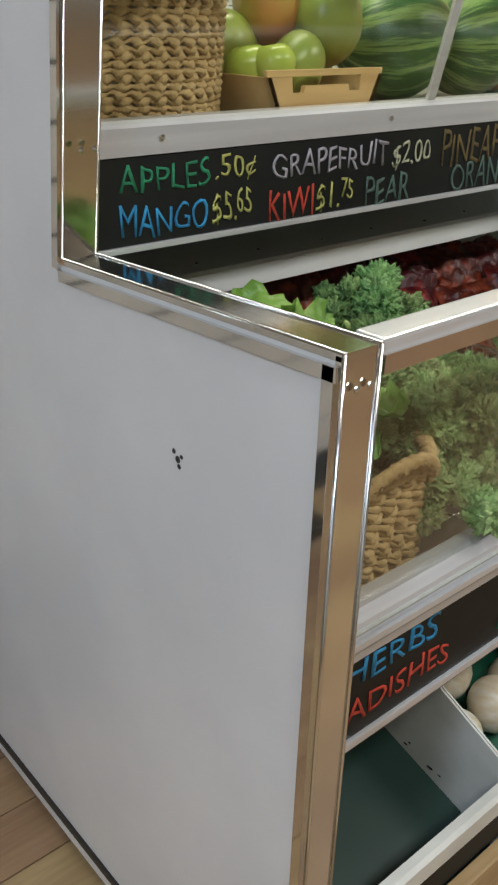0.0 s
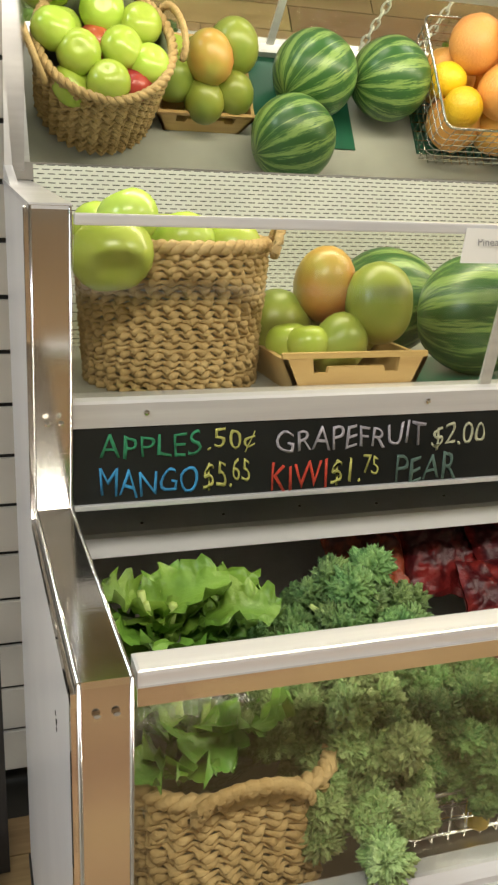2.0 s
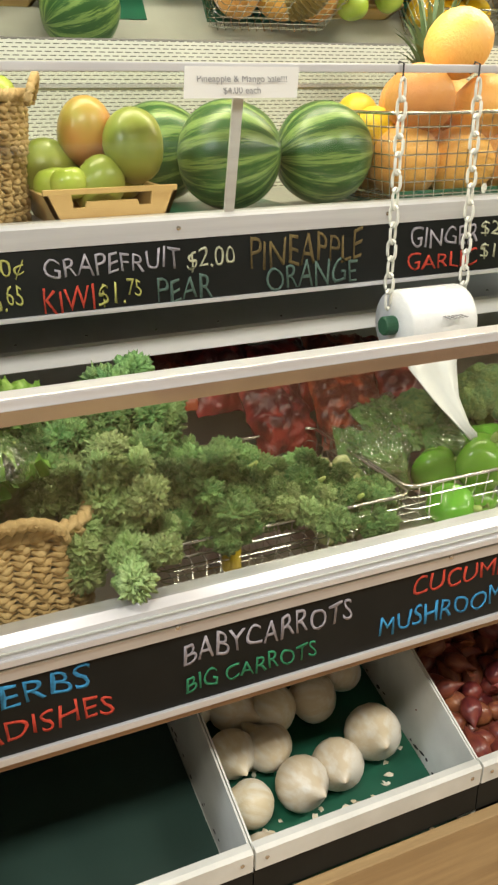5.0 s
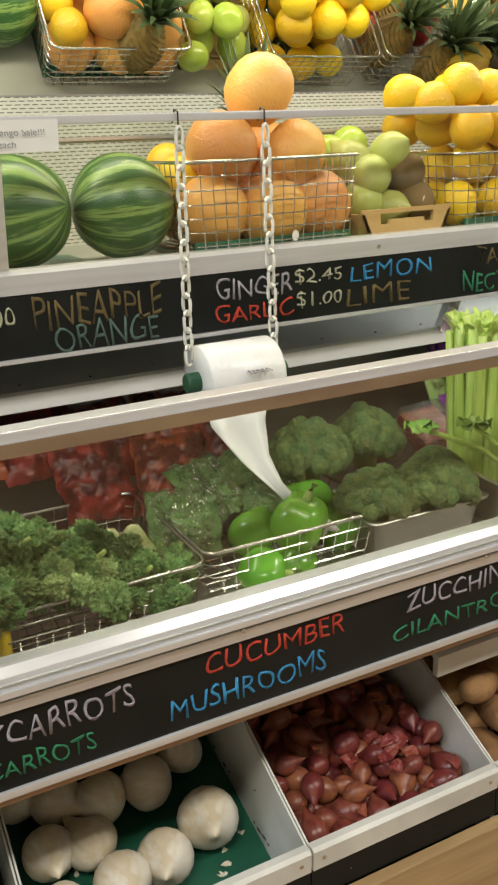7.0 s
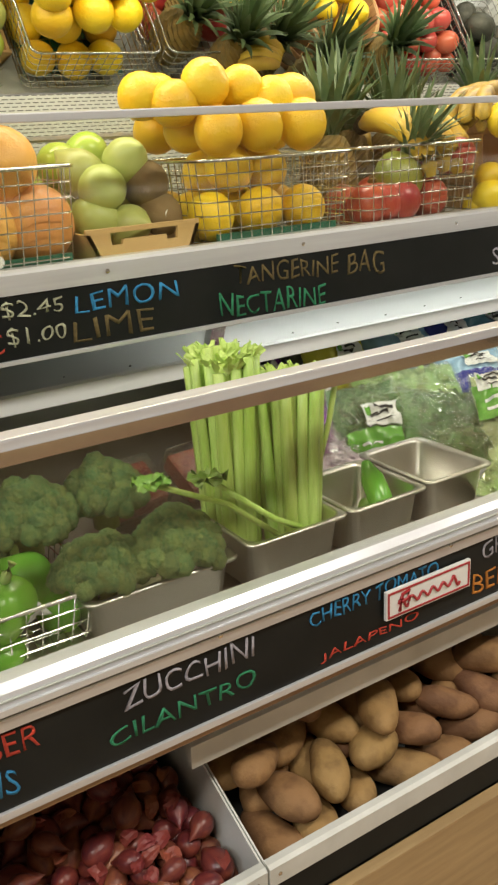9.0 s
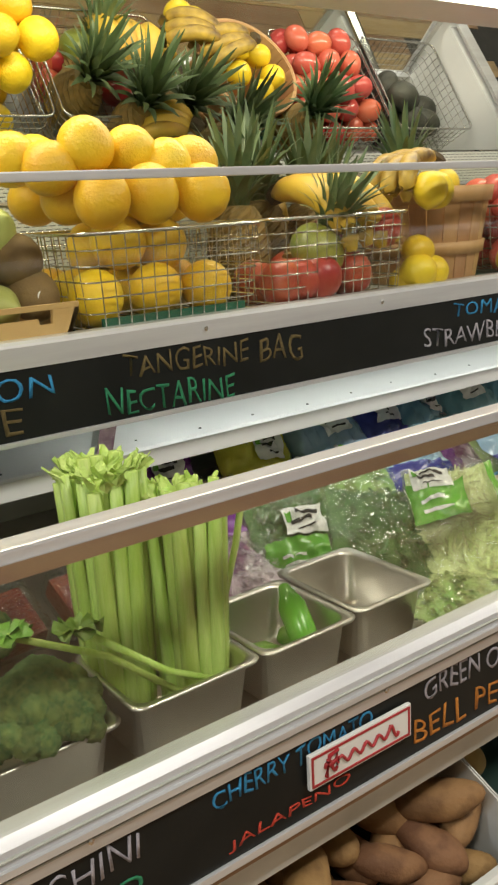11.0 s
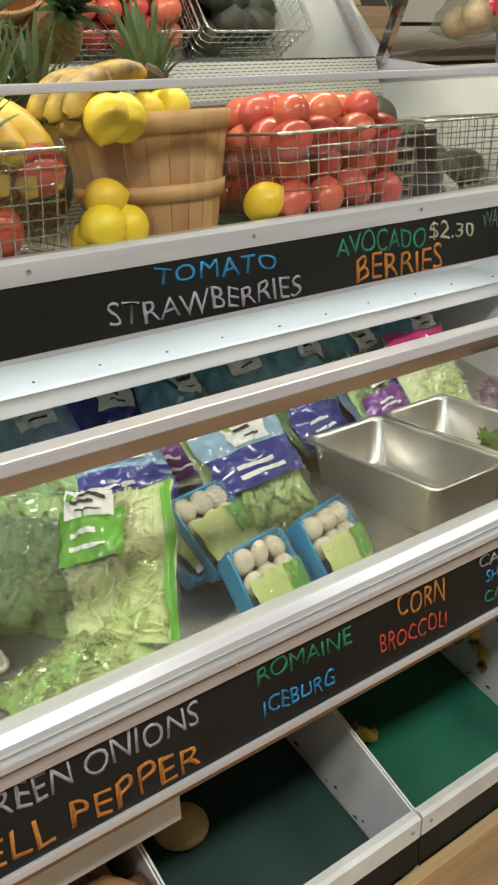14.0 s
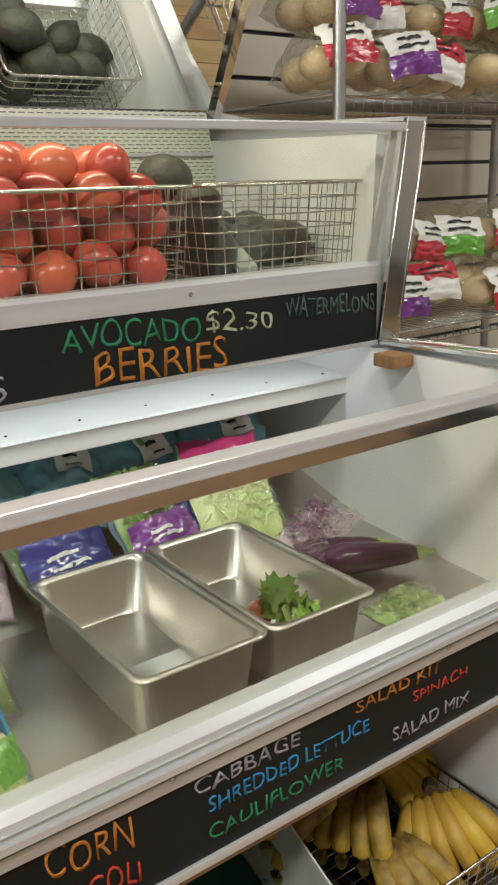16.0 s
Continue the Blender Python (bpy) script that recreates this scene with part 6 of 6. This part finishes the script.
# pans
pan(1.742, 1.925, 0.468, 0.64, 0.778, 0.085, "stainless steel pan standing celery")
pan(1.928, 2.090, 0.468, 0.64, 0.778, 0.085, "stainless steel pan with one jalapeno")
pan(2.092, 2.245, 0.472, 0.66, 0.780, 0.085, "empty stainless steel pan")
pan(2.908, 3.092, 0.468, 0.785, 0.780, 0.09, "large empty stainless steel pan")
pan(3.094, 3.268, 0.468, 0.785, 0.780, 0.09, "large stainless steel pan with radishes")
pan(1.50, 1.74, 0.49, 0.66, 0.758, 0.07, "stainless steel pan under the broccoli")
bm = lathe([(0.004, 0), (0.017, 0.012), (0.021, 0.05), (0.020, 0.085), (0.008, 0.115), (0.003, 0.118)], 14, wob=0.08)
tagged(part("jalapeno", bm, "pepper", smooth=True), "glossy green jalapeno pepper in the steel pan", "pepper").matrix_world = pose(2.035, 0.50, 0.715, -42, 8, 0)
for k, (px, py) in enumerate(((1.995, 0.575), (1.985, 0.60), (2.05, 0.60))):
    bm = lathe([(0.004, 0), (0.015, 0.012), (0.017, 0.035), (0.006, 0.058)], 12, wob=0.1)
    tagged(part("pepper_piece", bm, "lettuce", smooth=True), "pale green pepper piece in the pan", "pepper").matrix_world = pose(px, py, 0.705, 80, 30 * k, 40 * k)
for rx_, ry_ in ((3.155, 0.60), (3.185, 0.62), (3.13, 0.63)):
    fruit("radish", rx_, ry_, 0.712, 1.2, where="in the steel pan")
greens("radish_leaves", "wilted yellow-green radish leaves in the pan", "leaves", 3.215, 0.56, 0.70, 6, 0.07, 0.022, 0.006, "lettuce", seed=77)


# celery
cel = empty("celery_bunch", "two tall bunches of bright green celery standing", "celery", m=pose(0, 0, 0))
rg = random.Random(5)
for cx, cy, top, n in ((1.795, 0.60, 1.035, 24), (1.875, 0.55, 0.995, 24)):
    for i in range(n):
        a, rr = i * 2.4, 0.006 + 0.040 * math.sqrt(i / n)
        bx, by = cx + rr * 0.72 * math.cos(a), cy + rr * 0.72 * math.sin(a)
        tx, ty = cx + rr * 1.15 * math.cos(a), cy + rr * 1.15 * math.sin(a)
        bm = bmesh.new()
        rings, sg = [], 12
        zb, zt = 0.705, top - rg.uniform(0, 0.03)
        for k in range(7):
            t = k / 6
            x, y, z = bx + (tx - bx) * t, by + (ty - by) * t, zb + (zt - zb) * t
            r0_ = 0.0125 * (1 - 0.35 * t)
            ring = []
            for q in range(sg):
                b = 2 * math.pi * q / sg
                r_ = r0_ * (1 + 0.10 * (q % 2)) * (0.62 if math.cos(b - a - math.pi) > 0.3 else 1)
                ring.append(bm.verts.new((x + r_ * math.cos(b), y + r_ * math.sin(b), z)))
            rings.append(ring)
        for p, q2 in zip(rings, rings[1:]):
            for q in range(sg):
                bm.faces.new((p[q], p[(q + 1) % sg], q2[(q + 1) % sg], q2[q]))
        bm.faces.new(rings[-1])
        bm.faces.new(rings[0][::-1])
        part("stalk", bm, "celery", cel, smooth=True)
    bm = bmesh.new()
    for i in range(60):
        a, rr = rg.uniform(0, 6.28), 0.05 * math.sqrt(rg.random())
        leaf_grid(bm, Vector((cx + rr * math.cos(a), cy + rr * math.sin(a), top - 0.025)), Vector((math.cos(a) * 0.4, math.sin(a) * 0.4, 1)), Vector((-math.cos(a), -math.sin(a), 0.3)), rg.uniform(0.02, 0.036), 0.007, 0.5, 0.004, i, 3, 3)
    part("cut_top", bm, "celery_cut", cel, "pale cut tops")["kind"] = "stuff"
for i, (p0, p1, p2) in enumerate((((1.90, 0.50, 0.74), (1.80, 0.49, 0.80), (1.70, 0.50, 0.885)), ((1.925, 0.56, 0.80), (1.95, 0.55, 0.90), (1.965, 0.55, 0.965)), ((1.82, 0.50, 0.76), (1.74, 0.52, 0.83), (1.64, 0.56, 0.875)))):
    bm = bmesh.new()
    tube(bm, [p0, p1, p2], 0.0045, 8)
    part("loose_stalk", bm, "celery", cel, smooth=True)
    bm = bmesh.new()
    for k in range(7):
        leaf_grid(bm, Vector(p2), Vector((math.cos(k * 0.9), math.sin(k * 0.9), 0.5)), Vector((0, 0, 1)), 0.035, 0.013, 0.9, 0.005, k * 3 + i, 4, 4)
    part("leaf_tuft", bm, "lettuce", cel, smooth=True)


# broccoli
def broccoli(x, y, z, w, d, h, seed, rot=(0, 0, 0)):
    e = empty("broccoli_crown", "large green broccoli crown with tight florets", "broccoli", "broccoli crowns", m=pose(x, y, z, *rot))
    rg = random.Random(seed)
    ico = bmesh.new()
    bmesh.ops.create_icosphere(ico, subdivisions=4, radius=1)
    for v in ico.verts:
        v.co *= 0.92 + 0.16 * noise.noise(v.co * 4 + Vector((seed, 0, 0))) + 0.13 * abs(noise.noise(v.co * 9)) + 0.06 * noise.noise(v.co * 19)
    flo = mesh_of(ico, "floret", "broc", True)
    n = 80
    for i in range(n):
        t = (i + 0.5) / n
        rr, a = math.sqrt(t), i * 2.399
        px, py = rr * math.cos(a), rr * math.sin(a)
        s = rg.uniform(0.11, 0.18)
        ob = share("floret", flo, e, Matrix.LocRotScale((px * w * 0.42, py * d * 0.42, h * (1 - rr ** 2 * 0.75) + rg.uniform(-0.004, 0.004)), Euler((rg.uniform(0, 6), rg.uniform(0, 6), rg.uniform(0, 6))), (w * s * 0.75, w * s * 0.75, w * s * 0.62)))
    part("stalk", lathe([(0.020, -0.03), (0.022, 0), (w * 0.28, h * 0.7)], 12, wob=0.1), "stem", e, smooth=True)
    return e


broccoli(1.55, 0.555, 0.755, 0.15, 0.13, 0.055, 1)
broccoli(1.66, 0.545, 0.752, 0.17, 0.14, 0.065, 2, (0, 8, 30))
broccoli(1.49, 0.67, 0.80, 0.17, 0.14, 0.07, 3)
broccoli(1.62, 0.69, 0.80, 0.15, 0.14, 0.07, 4, (0, 0, 50))
broccoli(1.39, 0.73, 0.775, 0.11, 0.10, 0.05, 5)
# wire baskets of the lower deck
wire_basket(0.81, 1.215, 0.49, 0.80, ZD + 0.004, 0.078, "chrome wire basket of kale and celery hearts")
wire_basket(1.225, 1.54, 0.515, 0.80, ZD + 0.004, 0.075, "chrome wire basket of green bell peppers")


def bell_pepper(x, y, z, s, rot):
    bm = bmesh.new()
    rings = []
    for i in range(14):
        t = i / 13
        r = 0.040 * (math.sin(math.pi * (0.06 + 0.88 * t)) ** 0.55)
        ring = []
        for k in range(32):
            a = 2 * math.pi * k / 32
            rr = r * (1 + 0.12 * math.cos(4 * a) * (0.6 + 0.4 * t))
            ring.append(bm.verts.new((rr * math.cos(a), rr * math.sin(a), 0.085 * t - (0.012 * math.exp(-(r / 0.018) ** 2) if t > 0.8 else 0))))
        rings.append(ring)
    for a, b in zip(rings, rings[1:]):
        for k in range(32):
            bm.faces.new((a[k], a[(k + 1) % 32], b[(k + 1) % 32], b[k]))
    bm.faces.new(rings[0][::-1])
    bm.faces.new(rings[-1])
    e = empty("bell_pepper", "glossy green bell pepper in the wire basket", "bell pepper", "green bell peppers", m=pose(x, y, z, *rot) @ Matrix.Scale(s, 4))
    part("pepper_body", bm, "pepper", e, smooth=True)
    part("stem", tube(bmesh.new(), [(0, 0, 0.07), (0.002, 0, 0.09), (0.008, 0.003, 0.103)], 0.006, 7), "stem", e, smooth=True)
    return e


for px, py, pz, s, rot in ((1.40, 0.575, 0.715, 1.15, (15, 10, 0)), (1.30, 0.56, 0.70, 0.95, (80, 10, 40)), (1.455, 0.60, 0.715, 1.1, (-10, 20, 60)), (1.49, 0.56, 0.70, 0.9, (60, 30, 150)), (1.33, 0.64, 0.71, 1.0, (40, 40, 10)), (1.36, 0.55, 0.695, 0.85, (85, 0, 100))):
    bell_pepper(px, py, pz, s, rot)
for i, (cx, cy) in enumerate(((1.10, 0.525), (1.14, 0.53), (1.175, 0.535))):
    bm = lathe([(0.010, 0), (0.020, 0.01), (0.021, 0.08), (0.013, 0.13), (0.004, 0.135)], 14, wob=0.06, seed=i)
    tagged(part("celery_heart", bm, "cabbage", smooth=True), "pale green vegetable heart in the wire basket", "vegetable", "pale vegetable hearts").matrix_world = pose(cx, cy, 0.698, -15, -20, 0)
bm = lathe([(0.004, 0), (0.014, 0.006), (0.014, 0.05), (0.004, 0.055)], 12)
tagged(part("yellow_squash", bm, "lemon", smooth=True), "small bright yellow squash end in the basket", "squash").matrix_world = pose(0.925, 0.508, 0.700, 0, 0, 0)
# dark packs behind the wire baskets, red net bags at the rear
for bx, by, bz, rot in ((1.25, 0.66, 0.76, (30, 0, -20)), (1.33, 0.72, 0.78, (30, 0, 20)), (1.42, 0.66, 0.77, (20, 0, -25))):
    bag(bx, by, bz, rot, 0.12, 0.14, 0.05, "dark", None, "clear wrapped dark green vegetable pack", tag=None)
for i, (bx, by, bz) in enumerate(((0.98, 0.97, 0.85), (1.10, 0.95, 0.84), (1.22, 0.92, 0.83), (1.34, 0.93, 0.83), (1.46, 0.92, 0.82), (1.16, 0.84, 0.79), (1.30, 0.82, 0.785), (1.44, 0.83, 0.79))):
    ob = bag(bx, by, bz, (40 + 6 * (i % 3), 5 * (i % 2), 12 * (i % 3) - 12), 0.13, 0.16, 0.06, "redbag", None, "red net bag of produce at the rear", tag=None)
for bx in (1.72, 1.86, 1.98):
    e = empty("clamshell_box", "clear plastic clamshell box of dark produce", "clamshell", "clear clamshell boxes", m=pose(bx, 0.83, 0.74, 30, 0, 6))
    part("contents", boxes((-0.05, 0.05, -0.045, 0.045, 0.004, 0.04), bevel=0.008), "shallot", e)
    w_ = part("clear_shell", boxes((-0.055, 0.055, -0.05, 0.05, 0, 0.055), bevel=0.008), "film", e, "clear plastic shell")
    w_.visible_shadow = False
w_ = tagged(part("plastic_bag", pillow(0.20, 0.16, 0.10, 9.1), "film", smooth=True), "crinkled clear plastic bag round the greens", "plastic bag")
w_.matrix_world = pose(0.60, 0.56, 0.87, 40, 0, 20)
w_.visible_shadow = False

# small enamel sign over the lower chalkboard
sg = empty("enamel_sign", "small white enamel sign with red border and red script shape", "sign")
X0, X1, S0, S1 = 1.932, 2.111, 0.622, 0.671
part("plate", boxes((X0, X1, 0.396, 0.402, S0, S1), bevel=0.0015), "label", sg)
part("border", boxes((X0 + 0.003, X1 - 0.003, 0.3948, 0.396, S1 - 0.006, S1 - 0.003), (X0 + 0.003, X1 - 0.003, 0.3948, 0.396, S0 + 0.003, S0 + 0.006),
                     (X0 + 0.003, X0 + 0.006, 0.3948, 0.396, S0 + 0.006, S1 - 0.006), (X1 - 0.006, X1 - 0.003, 0.3948, 0.396, S0 + 0.006, S1 - 0.006)), "redpaint", sg, "red border line")
pts = [(X0 + 0.024 + 0.13 * i / 60, 0.3948, 0.645 + (0.010 if i < 12 or i > 52 else 0.0055) * math.sin(i * 0.62)) for i in range(61)]
part("script_shape", tube(bmesh.new(), pts, 0.0022, 6), "redpaint", sg, "red script squiggle", True)
part("script_stem", tube(bmesh.new(), [(X0 + 0.026, 0.3948, 0.632), (X0 + 0.032, 0.3948, 0.660), (X0 + 0.045, 0.3948, 0.662), (X0 + 0.043, 0.3948, 0.649), (X0 + 0.030, 0.3948, 0.647)], 0.003, 6), "redpaint", sg, smooth=True)


# ---- contents of the bins ----
def bin_z(y):
    return 0.157 + (y - 0.388) * 0.314


for ox, oy, s in ((0.945, 0.43, 1.0), (0.96, 0.52, 0.95), (0.965, 0.61, 1.0), (1.03, 0.60, 1.0), (1.055, 0.52, 1.1), (1.13, 0.53, 1.05), (1.07, 0.66, 1.1), (1.15, 0.66, 1.15), (1.22, 0.56, 1.15), (1.0, 0.69, 1.0), (1.18, 0.75, 1.1), (1.08, 0.76, 1.1), (0.94, 0.72, 1.0), (1.23, 0.70, 1.0), (0.98, 0.77, 1.0)):
    fruit("white_onion", ox, oy, bin_z(oy) + 0.046 * s, s * 1.08, (RNG.uniform(40, 110), RNG.uniform(-60, 60), RNG.uniform(0, 360)), where="loose on the green liner")
for ox, oy, s in ((1.055, 0.475, 1.0), (1.145, 0.485, 1.0)):
    rt = empty("onion_roots", "dry curled onion neck lying on the liner", "onion skin", "onion scraps", m=pose(ox, oy, bin_z(oy) + 0.006))
    part("neck", tube(bmesh.new(), [(0, 0, 0), (0.012, -0.008, 0.006), (0.026, -0.006, 0.004), (0.034, -0.016, 0.002)], 0.004, 7, taper=[0.007, 0.005, 0.003, 0.001]), "onion", rt, smooth=True)
sk = random.Random(8)
bm = bmesh.new()
for i in range(45):
    x, y = sk.uniform(0.92, 1.29), sk.uniform(0.40, 0.6)
    leaf_grid(bm, Vector((x, y, bin_z(y) + 0.002)), Vector((sk.uniform(-1, 1), sk.uniform(-1, 1), 0.364 * 0.3)), Vector((0, -0.36, 1)), sk.uniform(0.008, 0.022), 0.005, 0.4, 0.002, i, 3, 2)
tagged(part("onion_skins", bm, "onion"), "scraps of dry white onion skin on the green liner", "onion skins", kind="stuff")
for layer in range(3):
    for i in range(8):
        for j in range(9):
            x, y = 1.345 + i * 0.043 + 0.02 * ((j + layer) % 2) + RNG.uniform(-0.007, 0.007), 0.428 + j * 0.041 + RNG.uniform(-0.007, 0.007)
            if x < 1.66 and (layer < 2 or (j + i) % 3 == 0):
                fruit("shallot", x, y, bin_z(y) + 0.052 + layer * 0.028, RNG.uniform(0.95, 1.3), (RNG.uniform(60, 120), RNG.uniform(-40, 40), RNG.uniform(0, 360)), where="heaped in the bin")
bm = bmesh.new()
for i in range(34):
    x, y = sk.uniform(1.40, 1.64), sk.uniform(0.42, 0.70)
    leaf_grid(bm, Vector((x, y, bin_z(y) + sk.uniform(0.10, 0.125))), Vector((sk.uniform(-1, 1), sk.uniform(-1, 1), sk.uniform(0, 0.5))), Vector((0, -0.4, 1)), sk.uniform(0.035, 0.06), 0.011, 1.3, 0.004, i, 5, 4)
tagged(part("shallot_skins", bm, "dry_skin"), "loose dry copper skins over the shallots", "shallot skins", kind="stuff")
for layer in range(3):
    for i in range(7):
        for j in range(4):
            x, y = 1.75 + i * 0.093 + 0.045 * ((j + layer) % 2) + RNG.uniform(-0.012, 0.012), 0.47 + j * 0.095 + 0.02 * layer + RNG.uniform(-0.012, 0.012)
            if x < 2.35 and (layer < 2 or (i + 2 * j) % 3 == 0):
                fruit("russet_potato", x, y, bin_z(y) + 0.066 + layer * 0.05, RNG.uniform(0.95, 1.2), (90 + RNG.uniform(-20, 20), RNG.uniform(-15, 15), RNG.uniform(-70, 70)), where="heaped in the bin")
for px, py in ((2.505, 0.63), (2.435, 0.50), (2.46, 0.74)):
    fruit("yellow_potato", px, py, bin_z(py) + 0.036, 1.0, (80, 10, 60), where="lying on the dark liner")
bananas(2.86, 0.62, 0.262, (0, 70, 60), 5, "banana", "small bunch of yellow bananas on green liner", 0.6)
# right end: open wire basket of bananas in the dark recess
wire_basket(3.22, 3.54, 0.40, 0.72, 0.205, 0.10, "large chrome wire basket of bananas under the case")
for bx, by, bz, rot, n, k in ((3.45, 0.52, 0.30, (20, 160, 60), 6, "banana"), (3.36, 0.62, 0.335, (10, 170, 20), 5, "oldbanana"), (3.28, 0.62, 0.36, (0, 165, -30), 4, "oldbanana"), (3.34, 0.50, 0.285, (15, 165, 80), 4, "oldbanana"), (3.48, 0.64, 0.31, (10, 160, 110), 4, "banana"), (3.25, 0.68, 0.40, (0, 170, 0), 4, "oldbanana")):
    bananas(bx, by, bz, rot, n, k, "ripe yellow bananas with brown spots in the wire basket", 1.0)

# ---- bread rack beyond the case ----
rack = empty("bread_rack", "galvanised wire shelving rack of bagged bread", "shelving rack")
for px, py in ((3.66, 0.985), (4.62, 0.985), (3.66, 1.40), (4.62, 1.40)):
    bm = lathe([(0.012, 0), (0.0125, 0.002)] + [(0.0125 if k % 2 else 0.0115, 0.03 * k + 0.03) for k in range(70)], 12)
    part("rack_post", bm, "galv", rack, "grooved galvanised post", True).location = (px, py, 0)
RUNG = None
for sz in (0.45, 0.985, 1.435, 1.90):
    bm = bmesh.new()
    for yy in (0.985, 1.40):
        for zz in (sz, sz - 0.028):
            tube(bm, [(3.66, yy, zz), (4.62, yy, zz)], 0.003, 5)
    for k in range(38):
        if RUNG is None:
            RUNG = mesh_of(tube(bmesh.new(), [(0, 0.985, -0.028), (0, 0.983, 0.002), (0, 1.40, 0.002)], 0.0018, 4), "wire_rung", "wire")
        share("wire_rung", RUNG, rack, pose(3.67 + k * 0.025, 0, sz))
    for xx in (3.66, 4.62):
        tube(bm, [(xx, 0.985, sz), (xx, 1.40, sz)], 0.003, 5)
    part("shelf_frame", bm, "wire", rack)
rg = random.Random(12)
for sz in (0.985, 1.435):
    for row in range(2):
        for i in range(7):
            bx = 3.74 + i * 0.13 + rg.uniform(-0.02, 0.02)
            e = empty("bread_bag", ("bagged rolls with red printed label" if i % 3 else "bagged buns with purple printed label") + " on the wire shelf", "bread", "bagged bread",
                      m=pose(bx, 1.10 + 0.05 * row + rg.uniform(-0.02, 0.02), sz + 0.062 + row * 0.105, rg.uniform(-10, 10), rg.uniform(-12, 12), rg.uniform(-30, 30)))
            for k in range(4):
                ob = part("bun", lathe(sph(0.042, 0.8), 14, wob=0.08, seed=k + i), "bread", e, smooth=True)
                ob.location = (-0.028 + 0.056 * (k % 2), -0.04 + 0.075 * (k // 2), 0)
            pm = ("print_red", "print_purple", "label", "print_red", "print_green", "print_red", "label")[(i + row) % 7]
            lp_ = part("printed_label", drape(0.14, 0.12, 0.05, i * 2.0, 0.1, 0.9, 0.10, 0.45, 0.020), pm, e, smooth=True)
            lp_.matrix_basis = pose(0, -0.06, 0.004, 66, 0, 0)
            lq = part("printed_label", drape(0.14, 0.12, 0.05, i * 2.0, 0.1, 0.9, 0.45, 0.86, 0.021), "label" if pm != "label" else "print_red", e, smooth=True)
            lq.matrix_basis = pose(0, -0.06, 0.004, 66, 0, 0)
            for kk in range(2):
                pb = part("print_bar", drape(0.14, 0.12, 0.05, i * 2.0, 0.25, 0.75 - 0.12 * kk, 0.55 + 0.13 * kk, 0.60 + 0.13 * kk, 0.024, 10, 2), "black", e, smooth=True)
                pb.matrix_basis = pose(0, -0.06, 0.004, 66, 0, 0)
            f_ = part("clear_bag", pillow(0.15, 0.20, 0.125, i * 1.1 + row, 12, 12), "film", e, "clear plastic bag", True)
            f_.visible_shadow = False
# scuff marks on the end panel
for k, (sy, sz, sr) in enumerate(((0.577, 0.886, 0.003), (0.571, 0.879, 0.004), (0.565, 0.884, 0.0025), (0.569, 0.872, 0.003))):
    part("scuff", lathe([(sr, 0), (sr * 0.8, 0.0006)], 9), "black", case, "dark scuff mark").matrix_basis = pose(XL - 0.0002, sy, sz, 0, -90, 0)
# dark fixture beside the left end
fxt = empty("dark_shelf_unit", "dark metal shelf unit on castors beside the case", "shelf unit")
part("side_frame", boxes((0.386, 0.414, 1.33, 1.36, 0.02, 2.1), bevel=0.003), "black", fxt, "black steel upright")
for hz in (0.42, 0.62, 0.80):
    part("side_bracket", boxes((0.30, 0.386, 1.335, 1.35, hz, hz + 0.05), bevel=0.004), "black", fxt)
part("shelf_board", boxes((-0.5, 0.386, 1.22, 1.55, 0.10, 0.13), bevel=0.003), "black", fxt)
part("castor", lathe([(0.01, -0.012), (0.035, -0.012), (0.038, 0), (0.035, 0.012), (0.01, 0.012)], 20), "black", fxt, "black rubber castor", True).matrix_basis = pose(0.315, 1.21, 0.038, 0, 90, 0)

# ---- floor planks ----
planks = []
pme = None
prow = 0
y = -3.4
fl_ob = bpy.data.objects["floor"]
while y < 1.45:  # rows of boards
    x = -1.2 - (prow * 0.37) % 1.1
    while x < 5.2:
        if pme is None:
            ob = part("plank", boxes((0, 1.096, 0, 0.117, -0.02, 0.0), bevel=0.0015), "wood_floor", fl_ob)
            pme = ob.data
        else:
            ob = share("plank", pme, fl_ob, Matrix())
        ob.location = (x, y, RNG.uniform(-0.0008, 0.0008))
        x += 1.1
    y += 0.12
    prow += 1
